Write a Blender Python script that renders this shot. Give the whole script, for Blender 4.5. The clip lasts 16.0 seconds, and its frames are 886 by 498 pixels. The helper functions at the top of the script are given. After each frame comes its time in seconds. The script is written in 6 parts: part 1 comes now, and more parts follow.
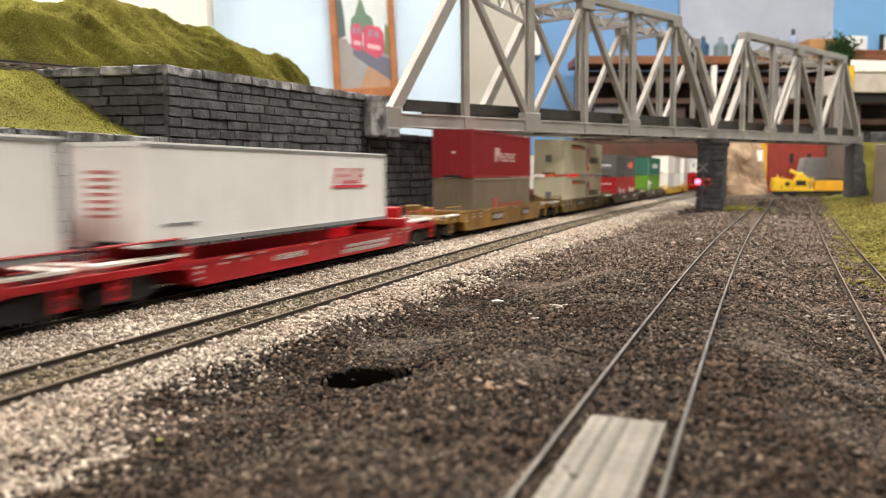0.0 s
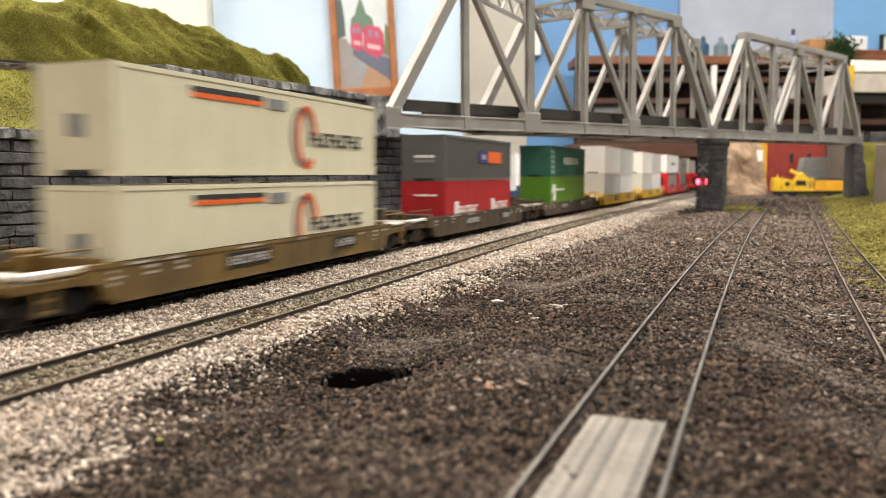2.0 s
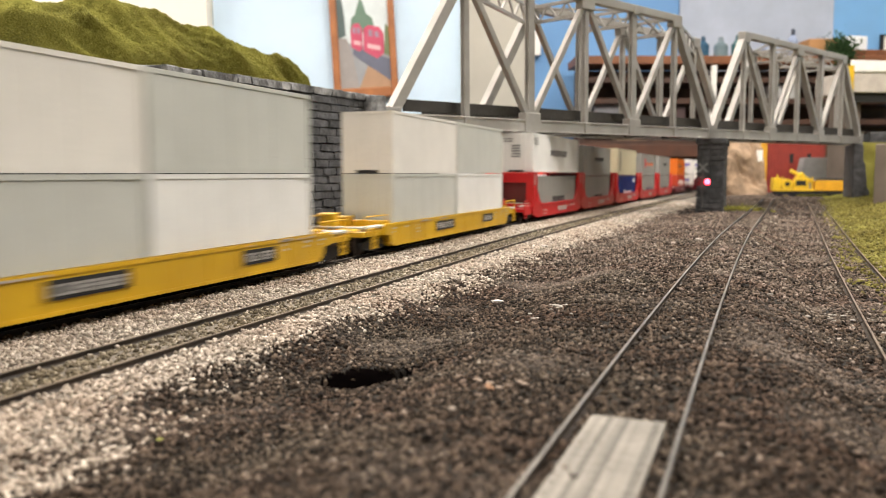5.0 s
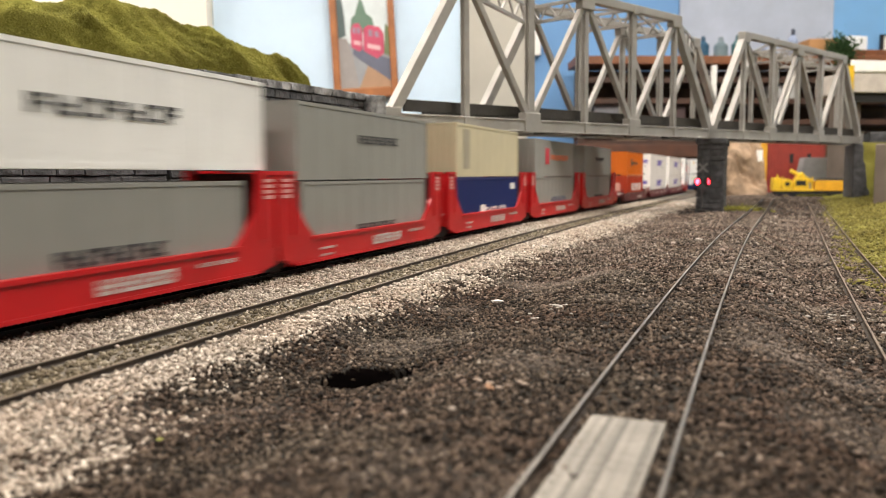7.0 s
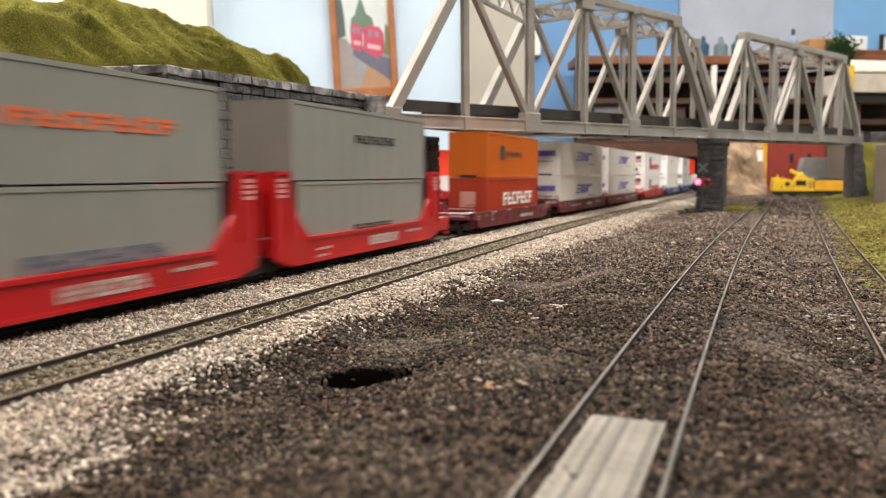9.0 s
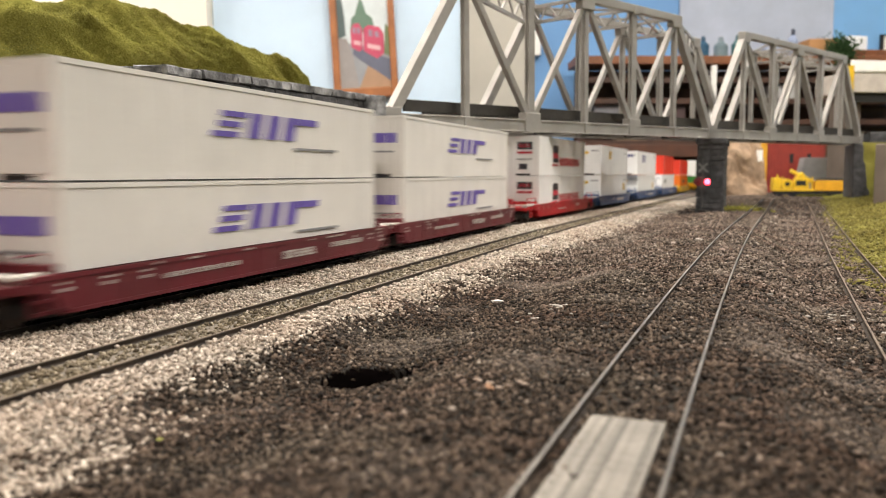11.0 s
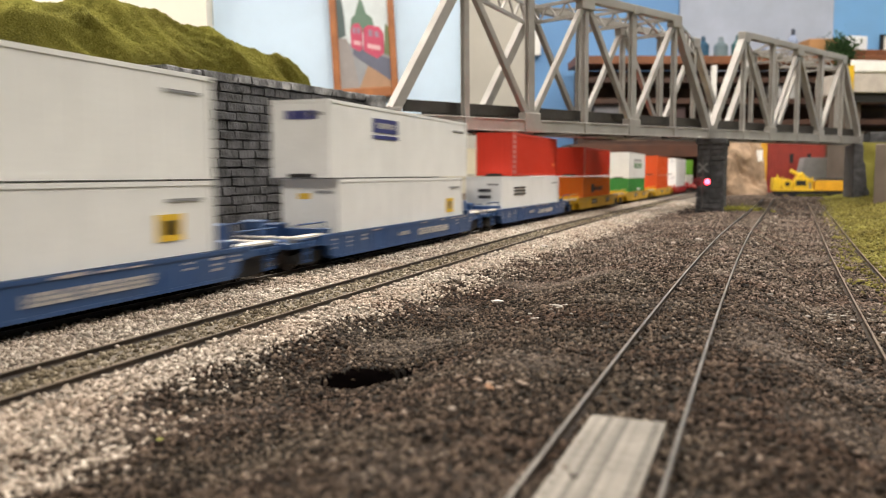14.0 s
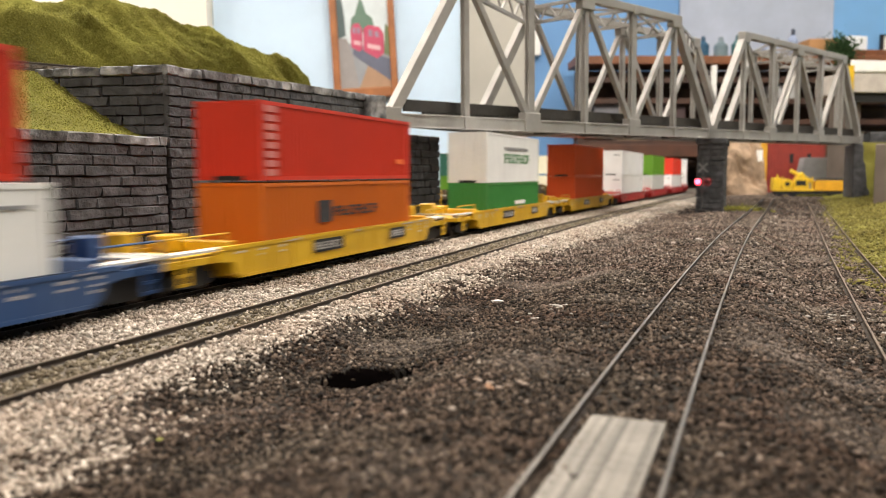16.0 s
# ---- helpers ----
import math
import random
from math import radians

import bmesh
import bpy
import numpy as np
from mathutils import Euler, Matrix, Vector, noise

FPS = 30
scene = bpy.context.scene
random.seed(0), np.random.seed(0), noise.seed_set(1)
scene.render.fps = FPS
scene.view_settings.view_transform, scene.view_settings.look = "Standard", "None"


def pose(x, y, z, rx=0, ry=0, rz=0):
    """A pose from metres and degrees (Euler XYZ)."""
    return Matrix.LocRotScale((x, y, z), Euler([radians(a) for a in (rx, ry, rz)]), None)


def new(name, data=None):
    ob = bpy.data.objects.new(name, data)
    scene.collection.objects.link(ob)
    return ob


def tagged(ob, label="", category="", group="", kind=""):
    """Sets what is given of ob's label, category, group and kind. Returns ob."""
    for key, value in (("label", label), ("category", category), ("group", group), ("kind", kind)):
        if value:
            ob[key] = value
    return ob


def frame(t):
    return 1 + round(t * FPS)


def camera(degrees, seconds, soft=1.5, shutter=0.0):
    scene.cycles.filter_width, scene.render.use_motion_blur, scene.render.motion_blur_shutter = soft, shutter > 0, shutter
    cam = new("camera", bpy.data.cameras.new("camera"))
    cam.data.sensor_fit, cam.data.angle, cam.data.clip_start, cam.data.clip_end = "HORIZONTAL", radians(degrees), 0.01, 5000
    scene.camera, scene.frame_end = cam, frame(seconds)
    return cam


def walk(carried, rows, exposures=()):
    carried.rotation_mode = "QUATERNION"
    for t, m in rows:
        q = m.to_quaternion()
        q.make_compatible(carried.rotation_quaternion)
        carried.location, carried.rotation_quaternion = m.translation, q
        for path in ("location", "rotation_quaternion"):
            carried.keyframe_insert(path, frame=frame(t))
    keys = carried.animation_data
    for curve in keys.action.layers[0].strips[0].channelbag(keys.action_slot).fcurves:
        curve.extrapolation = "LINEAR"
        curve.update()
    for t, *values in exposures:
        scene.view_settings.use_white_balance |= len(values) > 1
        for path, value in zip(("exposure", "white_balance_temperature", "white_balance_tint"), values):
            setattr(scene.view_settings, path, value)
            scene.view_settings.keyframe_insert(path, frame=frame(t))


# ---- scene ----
# A model railway in HO scale (gauge 16.5 mm). Plans are in millimetres, objects in metres.
MM = 0.001
cam = camera(56.77, 16.0, soft=0.8, shutter=0.85)
cam.data.dof.use_dof = True
cam.data.dof.focus_distance = 0.30
cam.data.dof.aperture_fstop = 25.0
walk(cam, [(0.0, pose(0, 0, 0.0407, 84.73, 0, 0)), (16.0, pose(0, 0, 0.0407, 84.73, 0, 0))], exposures=[(0.0, 0.24), (4.0, 0.27), (8.0, 0.18), (11.5, 0.16), (12.5, 0.06), (13.5, 0.07), (15.0, 0.05), (16.0, 0.16)])

# ---- light: a closed room under rows of ceiling panels ----
world = bpy.data.worlds.new("room_air")
world.use_nodes = True
world.node_tree.nodes["Background"].inputs[0].default_value = (0.9, 0.95, 1.0, 1)
world.node_tree.nodes["Background"].inputs[1].default_value = 0.02
scene.world = world
PANELS = [(-1.7, 1.85, 22), (0.2, 1.97, 5), (1.9, 1.75, 7), (-0.6, 0.65, 35), (0.8, 0.72, 36), (-0.3, -1.7, 46)]
for px, py, watts in PANELS:
    ld = bpy.data.lights.new("panel_light", "AREA")
    ld.shape, ld.size, ld.size_y, ld.energy, ld.color = "RECTANGLE", 1.1, 0.5, watts, (1.0, 0.92, 0.83)
    lo = new("panel_light", ld)
    lo.matrix_world = pose(px, py, 1.36)


# ---- materials ----
def mat(name, col, rough=0.6, metal=0.0, var=0.18, scale=120.0, bump=0.0, dirt=None, dirt_amount=0.0, fine=6.0, spec=0.5, bump_scale=None, fixed=False):
    """Paint or stone with two scales of variation, a second colour in patches and fine relief. Scale is per metre."""
    m = bpy.data.materials.new(name)
    m.use_nodes = True
    nt = m.node_tree
    b = nt.nodes["Principled BSDF"]
    b.inputs["Roughness"].default_value, b.inputs["Metallic"].default_value = rough, metal
    b.inputs["Specular IOR Level"].default_value = spec
    tc = nt.nodes.new("ShaderNodeTexCoord")
    geo = nt.nodes.new("ShaderNodeNewGeometry")

    def noise_tex(sc, detail):
        n = nt.nodes.new("ShaderNodeTexNoise")
        n.inputs["Scale"].default_value, n.inputs["Detail"].default_value = sc, detail
        nt.links.new(geo.outputs["Position"] if fixed else tc.outputs["Object"], n.inputs["Vector"])
        return n.outputs["Fac"]

    def ramp(src, a, z):
        r = nt.nodes.new("ShaderNodeMapRange")
        r.inputs["From Min"].default_value, r.inputs["From Max"].default_value = 0.3, 0.7
        r.inputs["To Min"].default_value, r.inputs["To Max"].default_value = a, z
        nt.links.new(src, r.inputs["Value"])
        return r.outputs["Result"]

    def mix(kind, fac, a, z):
        x = nt.nodes.new("ShaderNodeMix")
        x.data_type, x.blend_type = "RGBA", kind
        for sock, val in ((x.inputs[0], fac), (x.inputs[6], a), (x.inputs[7], z)):
            if isinstance(val, (tuple, float, int)):
                sock.default_value = val
            else:
                nt.links.new(val, sock)
        return x.outputs[2]

    coarse, grain = noise_tex(scale, 3), noise_tex(scale * fine, 4)
    info = nt.nodes.new("ShaderNodeObjectInfo")
    c = mix("MIX", ramp(coarse, 0.0, 1.0), tuple(v * (1 - var) for v in col) + (1.0,), tuple(min(1, v * (1 + var * 0.6)) for v in col) + (1.0,))
    c = mix("MULTIPLY", 1.0, c, mix("MIX", ramp(grain, 0.0, 1.0), (1 - var * 0.7,) * 3 + (1.0,), (1.0, 1.0, 1.0, 1.0)))
    piece = nt.nodes.new("ShaderNodeMapRange")
    piece.inputs["To Min"].default_value, piece.inputs["To Max"].default_value = 1 - var * 0.5, 1.0
    nt.links.new(info.outputs["Random"], piece.inputs["Value"])
    c = mix("MULTIPLY", 1.0, c, piece.outputs["Result"])
    if dirt:
        d = noise_tex(scale * 0.7, 5)
        r = nt.nodes.new("ShaderNodeMapRange")
        r.inputs["From Min"].default_value, r.inputs["From Max"].default_value = 0.45, 0.75
        r.inputs["To Max"].default_value = dirt_amount
        nt.links.new(d, r.inputs["Value"])
        c = mix("MIX", r.outputs["Result"], c, (*dirt, 1.0))
    nt.links.new(c, b.inputs["Base Color"])
    nt.links.new(ramp(grain, max(0.05, rough - 0.1), min(1.0, rough + 0.1)), b.inputs["Roughness"])
    if bump:
        bn = nt.nodes.new("ShaderNodeBump")
        bn.inputs["Strength"].default_value, bn.inputs["Distance"].default_value = bump, 0.0012 if fixed else 0.001
        nt.links.new(noise_tex(bump_scale, 4) if bump_scale else grain, bn.inputs["Height"])
        nt.links.new(bn.outputs[0], b.inputs["Normal"])
    return m


def stones(name, ramp_cols, rough=0.9, scale=25.0, tint=None, dust=None):
    """Loose grains: a colour of its own for each grain, and broad stains."""
    m = bpy.data.materials.new(name)
    m.use_nodes = True
    nt = m.node_tree
    b = nt.nodes["Principled BSDF"]
    b.inputs["Roughness"].default_value = rough
    b.inputs["Specular IOR Level"].default_value = 0.12
    geo = nt.nodes.new("ShaderNodeNewGeometry")
    cr = nt.nodes.new("ShaderNodeValToRGB")
    e = cr.color_ramp.elements
    while len(e) < len(ramp_cols):
        e.new(0.5)
    for k, (pos, col) in enumerate(ramp_cols):
        e[k].position, e[k].color = pos, (*col, 1.0)
    nt.links.new(geo.outputs["Random Per Island"], cr.inputs[0])
    tc = nt.nodes.new("ShaderNodeTexCoord")
    n = nt.nodes.new("ShaderNodeTexNoise")
    n.inputs["Scale"].default_value, n.inputs["Detail"].default_value = scale, 4
    nt.links.new(tc.outputs["Object"], n.inputs["Vector"])
    r = nt.nodes.new("ShaderNodeMapRange")
    r.inputs["From Min"].default_value, r.inputs["From Max"].default_value = 0.35, 0.65
    nt.links.new(n.outputs["Fac"], r.inputs["Value"])
    x = nt.nodes.new("ShaderNodeMix")
    x.data_type, x.blend_type = "RGBA", "MULTIPLY"
    x.inputs[7].default_value = (*(tint or (0.75, 0.72, 0.7)), 1.0)
    nt.links.new(r.outputs["Result"], x.inputs[0])
    nt.links.new(cr.outputs[0], x.inputs[6])
    out = x.outputs[2]
    if dust:
        n2 = nt.nodes.new("ShaderNodeTexNoise")
        n2.inputs["Scale"].default_value, n2.inputs["Detail"].default_value = 17.0, 5
        nt.links.new(tc.outputs["Object"], n2.inputs["Vector"])
        r2 = nt.nodes.new("ShaderNodeMapRange")
        r2.inputs["From Min"].default_value, r2.inputs["From Max"].default_value = 0.53, 0.72
        r2.inputs["To Max"].default_value = 0.75
        nt.links.new(n2.outputs["Fac"], r2.inputs["Value"])
        y = nt.nodes.new("ShaderNodeMix")
        y.data_type = "RGBA"
        y.inputs[7].default_value = (*dust, 1.0)
        nt.links.new(r2.outputs["Result"], y.inputs[0])
        nt.links.new(out, y.inputs[6])
        out = y.outputs[2]
    nt.links.new(out, b.inputs["Base Color"])
    return m


def glow(name, col, strength):
    m = bpy.data.materials.new(name)
    m.use_nodes = True
    b = m.node_tree.nodes["Principled BSDF"]
    b.inputs["Base Color"].default_value = (*col, 1)
    b.inputs["Emission Color"].default_value = (*col, 1)
    b.inputs["Emission Strength"].default_value = strength
    return m


BALLAST = stones("pale_ballast_grains", [(0.0, (0.19, 0.16, 0.13)), (0.4, (0.34, 0.295, 0.25)), (0.8, (0.455, 0.405, 0.35)), (1.0, (0.62, 0.57, 0.50))], tint=(0.86, 0.79, 0.75))
GRIMYSHADEBALLAST = stones("oily_shaded_ballast_grains", [(0.0, (0.03, 0.024, 0.018)), (0.5, (0.07, 0.056, 0.042)), (0.9, (0.13, 0.108, 0.085)), (1.0, (0.26, 0.23, 0.19))], tint=(0.75, 0.7, 0.66))
DIRTYBALLAST = stones("dirty_olive_ballast_grains", [(0.0, (0.06, 0.049, 0.034)), (0.5, (0.135, 0.113, 0.08)), (0.9, (0.235, 0.203, 0.155)), (1.0, (0.44, 0.39, 0.32))], tint=(0.8, 0.75, 0.66))
CINDER = stones("dark_cinder_grains", [(0.0, (0.006, 0.0045, 0.0035)), (0.45, (0.030, 0.023, 0.017)), (0.9, (0.108, 0.084, 0.063)), (0.99, (0.165, 0.134, 0.106)), (1.0, (0.28, 0.25, 0.215))], tint=(0.80, 0.66, 0.63), dust=(0.165, 0.135, 0.115))
DUSTYCINDER = stones("dusty_cinder_grains", [(0.0, (0.07, 0.055, 0.044)), (0.5, (0.145, 0.118, 0.098)), (0.9, (0.21, 0.178, 0.15)), (1.0, (0.32, 0.285, 0.25))], tint=(0.85, 0.74, 0.72))
TURF = stones("green_turf_flock", [(0.0, (0.155, 0.145, 0.026)), (0.4, (0.185, 0.174, 0.033)), (0.8, (0.225, 0.210, 0.044)), (1.0, (0.29, 0.27, 0.075))], scale=14.0, tint=(0.68, 0.70, 0.60))
DULLTURF = stones("dull_olive_flock", [(0.0, (0.075, 0.066, 0.018)), (0.4, (0.12, 0.108, 0.026)), (0.8, (0.17, 0.155, 0.036)), (1.0, (0.23, 0.21, 0.06))], scale=12.0, tint=(0.62, 0.56, 0.52))
SOIL = mat("dark_cinder_ground", (0.022, 0.017, 0.0125), 0.95, var=0.5, scale=30, bump=1.0, fine=30, spec=0.2)
BALLAST_BED = mat("pale_ballast_bed", (0.22, 0.19, 0.158), 0.95, var=0.45, scale=200, bump=1.0, fine=5, spec=0.2)
GRASS_BED = mat("grass_mat", (0.158, 0.148, 0.028), 0.95, var=0.4, scale=24, bump=1.0, fine=40, dirt=(0.10, 0.078, 0.02), dirt_amount=0.6, spec=0.1)
RAIL_SIDE = mat("brown_rail", (0.048, 0.034, 0.024), 0.6, 0.2, var=0.4, scale=90)
RAIL_GREY = mat("grey_worn_rail", (0.24, 0.215, 0.19), 0.38, 0.6, var=0.35, scale=70)
RAIL_BROWN = mat("worn_brown_rail_head", (0.17, 0.125, 0.085), 0.5, 0.4, var=0.4, scale=90)
TIE = mat("weathered_tie", (0.15, 0.12, 0.085), 0.9, var=0.4, scale=150, bump=0.5)
STONE = mat("grey_cut_stone", (0.056, 0.056, 0.06), 0.75, var=0.42, scale=150, bump=1.0, fine=6, bump_scale=420, dirt=(0.19, 0.19, 0.205), dirt_amount=0.42, fixed=True)
MORTAR = mat("dark_mortar", (0.024, 0.024, 0.025), 0.95, var=0.3, scale=80)
CAPSTONE = mat("pale_cap_stone", (0.16, 0.16, 0.165), 0.8, var=0.65, scale=130, bump=1.0, bump_scale=300, dirt=(0.5, 0.5, 0.51), dirt_amount=0.75, fixed=True)
# near-black stands for the shade inside the yard hole
HOLE_SHADE = mat("hole_shade_black", (0.004, 0.003, 0.003), 1.0, var=0.2, spec=0.0)
STEEL = mat("silver_grey_bridge_paint", (0.37, 0.352, 0.33), 0.40, 0.35, var=0.14, scale=40, fine=12, dirt=(0.2, 0.175, 0.15), dirt_amount=0.4)
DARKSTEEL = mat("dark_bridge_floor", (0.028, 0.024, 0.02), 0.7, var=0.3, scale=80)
BLACK = mat("black_plastic", (0.009, 0.0085, 0.0085), 0.65, var=0.3, scale=150)
WHEEL = mat("brown_wheel_steel", (0.07, 0.05, 0.04), 0.5, 0.4, var=0.4, scale=200)
BOARDS = [mat("grey_weathered_board_" + nm, (0.205 * k, 0.187 * k, 0.162 * k), 0.85, var=0.22, scale=90, bump=0.5) for nm, k in (("pale", 1.12), ("mid", 0.9), ("dark", 0.62))]
WALKWAY = mat("white_walkway_grating", (0.60, 0.57, 0.52), 0.6, var=0.2, scale=200)
WALLBLUE = mat("pale_blue_wall_paint", (0.62, 0.77, 0.93), 0.85, var=0.06, scale=3)
WALLDEEP = mat("sky_blue_wall_paint", (0.20, 0.44, 0.78), 0.85, var=0.1, scale=3)
MIDBLUE = mat("mid_blue_wall_paint", (0.15, 0.31, 0.58), 0.85, var=0.1, scale=3)
WALLCREAM = mat("cream_wall_paint", (0.9, 0.83, 0.72), 0.85, var=0.05, scale=3)
WALLGREY = mat("cloudy_grey_backdrop_paint", (0.44, 0.49, 0.60), 0.85, var=0.12, scale=5)
CEILING = mat("white_ceiling_tile", (0.82, 0.81, 0.78), 0.9, var=0.06, scale=10)
CARPET = mat("grey_carpet", (0.2, 0.19, 0.18), 0.95, var=0.3, scale=60)
SHELFTOP = mat("brown_shelf_top", (0.24, 0.085, 0.032), 0.5, var=0.3, scale=20)
ORANGEWOOD = mat("orange_brown_wood", (0.42, 0.15, 0.045), 0.45, var=0.25, scale=20)
DARKWOOD = mat("dark_brown_wood", (0.065, 0.027, 0.015), 0.6, var=0.35, scale=18)
WHITEPAINT = mat("white_gloss_paint", (0.8, 0.79, 0.76), 0.45, var=0.08, scale=30)
TANROCK = mat("tan_rock", (0.42, 0.29, 0.19), 0.9, var=0.4, scale=40, bump=0.8, dirt=(0.2, 0.13, 0.08), dirt_amount=0.7)
CONCRETE = mat("beige_concrete", (0.50, 0.45, 0.40), 0.85, var=0.18, scale=30)
BROWNWALL = mat("grey_brown_wall", (0.14, 0.11, 0.09), 0.9, var=0.2, scale=30)
YELLOWMACHINE = mat("yellow_machine_paint", (0.75, 0.48, 0.02), 0.5, var=0.2, scale=60)
ORANGEMACHINE = mat("orange_yellow_paint", (0.72, 0.36, 0.02), 0.5, var=0.15, scale=60)
REDSHED = mat("barn_red_siding", (0.30, 0.035, 0.022), 0.7, var=0.2, scale=60)
GREYBOARD = mat("grey_flat_panel", (0.24, 0.23, 0.23), 0.8, var=0.12, scale=60)
LAMPGLOW = glow("red_lamp_glow", (1.0, 0.022, 0.04), 24.0)
DOORPAINT = mat("beige_door_paint", (0.46, 0.435, 0.38), 0.6, var=0.08, scale=4)
FASCIA = mat("brown_fascia_wood", (0.10, 0.036, 0.018), 0.6, var=0.3, scale=20)
LAMPOFF = mat("dark_red_lens", (0.05, 0.008, 0.01), 0.3, var=0.1)
PANELGLOW = glow("ceiling_panel_glow", (1.0, 0.95, 0.86), 3.0)
PAINTS = {}


def paint(name, col, rough=0.5, dirt=None, amount=0.0):
    if name not in PAINTS:
        PAINTS[name] = mat(name, col, rough, var=0.07, scale=45, fine=14, dirt=dirt, dirt_amount=amount, bump=0.08)
    return PAINTS[name]


# ---- mesh helpers (millimetres) ----
def box(bm, x0, y0, z0, x1, y1, z1):
    vs = [bm.verts.new(p) for p in ((x0, y0, z0), (x1, y0, z0), (x1, y1, z0), (x0, y1, z0), (x0, y0, z1), (x1, y0, z1), (x1, y1, z1), (x0, y1, z1))]
    for f in ((3, 2, 1, 0), (4, 5, 6, 7), (0, 1, 5, 4), (1, 2, 6, 5), (2, 3, 7, 6), (3, 0, 4, 7)):
        bm.faces.new([vs[i] for i in f])
    return vs


def beam(bm, p, q, w, h, up=(0, 0, 1)):
    """A bar from p to q, w wide and h deep across."""
    p, q = Vector(p), Vector(q)
    d = (q - p).normalized()
    a = d.cross(Vector(up))
    a = a.normalized() if a.length > 1e-6 else Vector((1, 0, 0))
    c = a.cross(d).normalized()
    vs = [bm.verts.new(e + a * (sa * w / 2) + c * (sc * h / 2)) for e in (p, q) for sa, sc in ((-1, -1), (1, -1), (1, 1), (-1, 1))]
    for f in ((3, 2, 1, 0), (4, 5, 6, 7), (0, 1, 5, 4), (1, 2, 6, 5), (2, 3, 7, 6), (3, 0, 4, 7)):
        bm.faces.new([vs[i] for i in f])


def prism(bm, poly, y0, y1):
    """A plate with the outline poly in x and z, from y0 to y1."""
    a = [bm.verts.new((x, y0, z)) for x, z in poly]
    b = [bm.verts.new((x, y1, z)) for x, z in poly]
    n = len(poly)
    bm.faces.new(a)
    bm.faces.new(b[::-1])
    for i in range(n):
        bm.faces.new((a[i], b[i], b[(i + 1) % n], a[(i + 1) % n]))


def tube(bm, p, q, r0, r1=None, seg=10):
    p, q = Vector(p), Vector(q)
    r1 = r0 if r1 is None else r1
    d = (q - p).normalized()
    a = d.cross(Vector((0, 0, 1)))
    a = a.normalized() if a.length > 1e-4 else Vector((1, 0, 0))
    c = d.cross(a)
    rings = []
    for e, r in ((p, r0), (q, r1)):
        rings.append([bm.verts.new(e + (a * math.cos(t) + c * math.sin(t)) * r) for t in [2 * math.pi * k / seg for k in range(seg)]])
    for k in range(seg):
        bm.faces.new((rings[0][k], rings[0][(k + 1) % seg], rings[1][(k + 1) % seg], rings[1][k]))
    bm.faces.new(rings[0][::-1])
    bm.faces.new(rings[1])


def mesh_of(name, bm, material, bevel=0.0):
    if bevel:
        bmesh.ops.bevel(bm, geom=bm.edges[:], offset=bevel, segments=1, affect="EDGES")
    bmesh.ops.recalc_face_normals(bm, faces=bm.faces[:])
    bmesh.ops.scale(bm, vec=(MM, MM, MM), verts=bm.verts[:])
    me = bpy.data.meshes.new(name)
    bm.to_mesh(me)
    bm.free()
    me.materials.append(material)
    return me


def part(name, bm, material, parent=None, label="", bevel=0.0):
    ob = new(name, mesh_of(name, bm, material, bevel))
    ob.parent = parent
    return tagged(ob, label) if label else ob


def empty(name, m, label, category, group="", kind=""):
    ob = new(name)
    ob.empty_display_size = 0.01
    ob.matrix_basis = m
    return tagged(ob, label, category, group, kind)


def arrays(name, verts, faces, material):
    """A mesh from numpy arrays: points in millimetres and triangles or quads."""
    me = bpy.data.meshes.new(name)
    k = faces.shape[1]
    me.vertices.add(len(verts))
    me.vertices.foreach_set("co", (np.asarray(verts, dtype=np.float32) * MM).ravel())
    me.loops.add(faces.size)
    me.loops.foreach_set("vertex_index", faces.astype(np.int32).ravel())
    me.polygons.add(len(faces))
    me.polygons.foreach_set("loop_start", np.arange(0, faces.size, k, dtype=np.int32))
    me.polygons.foreach_set("loop_total", np.full(len(faces), k, dtype=np.int32))
    me.update(calc_edges=True)
    me.materials.append(material)
    return new(name, me)


# ---- the plan: main line, spurs, ground ----
HEAD = 0.3509           # heading of the main line from the y axis
TRAIN_N, NEAR_N = -187.0, -133.6
U, N = np.array([math.sin(HEAD), math.cos(HEAD)]), np.array([math.cos(HEAD), -math.sin(HEAD)])


S_START = -700.0


def loop_table():
    """The centre line through s = 0 beside the camera: straight, a slight bend, a far curve, the return and a near curve."""
    step, bend, r1 = 5.0, math.radians(2.3), 300.0
    heads = []
    s = S_START
    while s < 1950:
        heads.append(HEAD + bend * min(1, max(0, (s - 430) / 330)))
        s += step
    turn = math.pi + bend
    k = int(turn * r1 / step)
    heads += [HEAD + bend - turn * (i + 0.5) / k for i in range(k)]
    h = np.array(heads)
    p = np.concatenate([[[0, 0]], np.cumsum(np.stack([np.sin(h), np.cos(h)], 1) * step, 0)])
    wide = -(p[-1] @ N)
    back = int((p[-1] @ U) / step)
    heads += [HEAD - math.pi] * back
    r2 = wide / 2
    k2 = int(math.pi * r2 / step)
    heads += [HEAD - math.pi - math.pi * (i + 0.5) / k2 for i in range(k2)]
    h = np.array(heads)
    p = np.concatenate([[[0, 0]], np.cumsum(np.stack([np.sin(h), np.cos(h)], 1) * step, 0)])
    p = p + U * S_START
    return step, p, h


STEP, LOOP_P, LOOP_H = loop_table()
LOOP = STEP * len(LOOP_H)


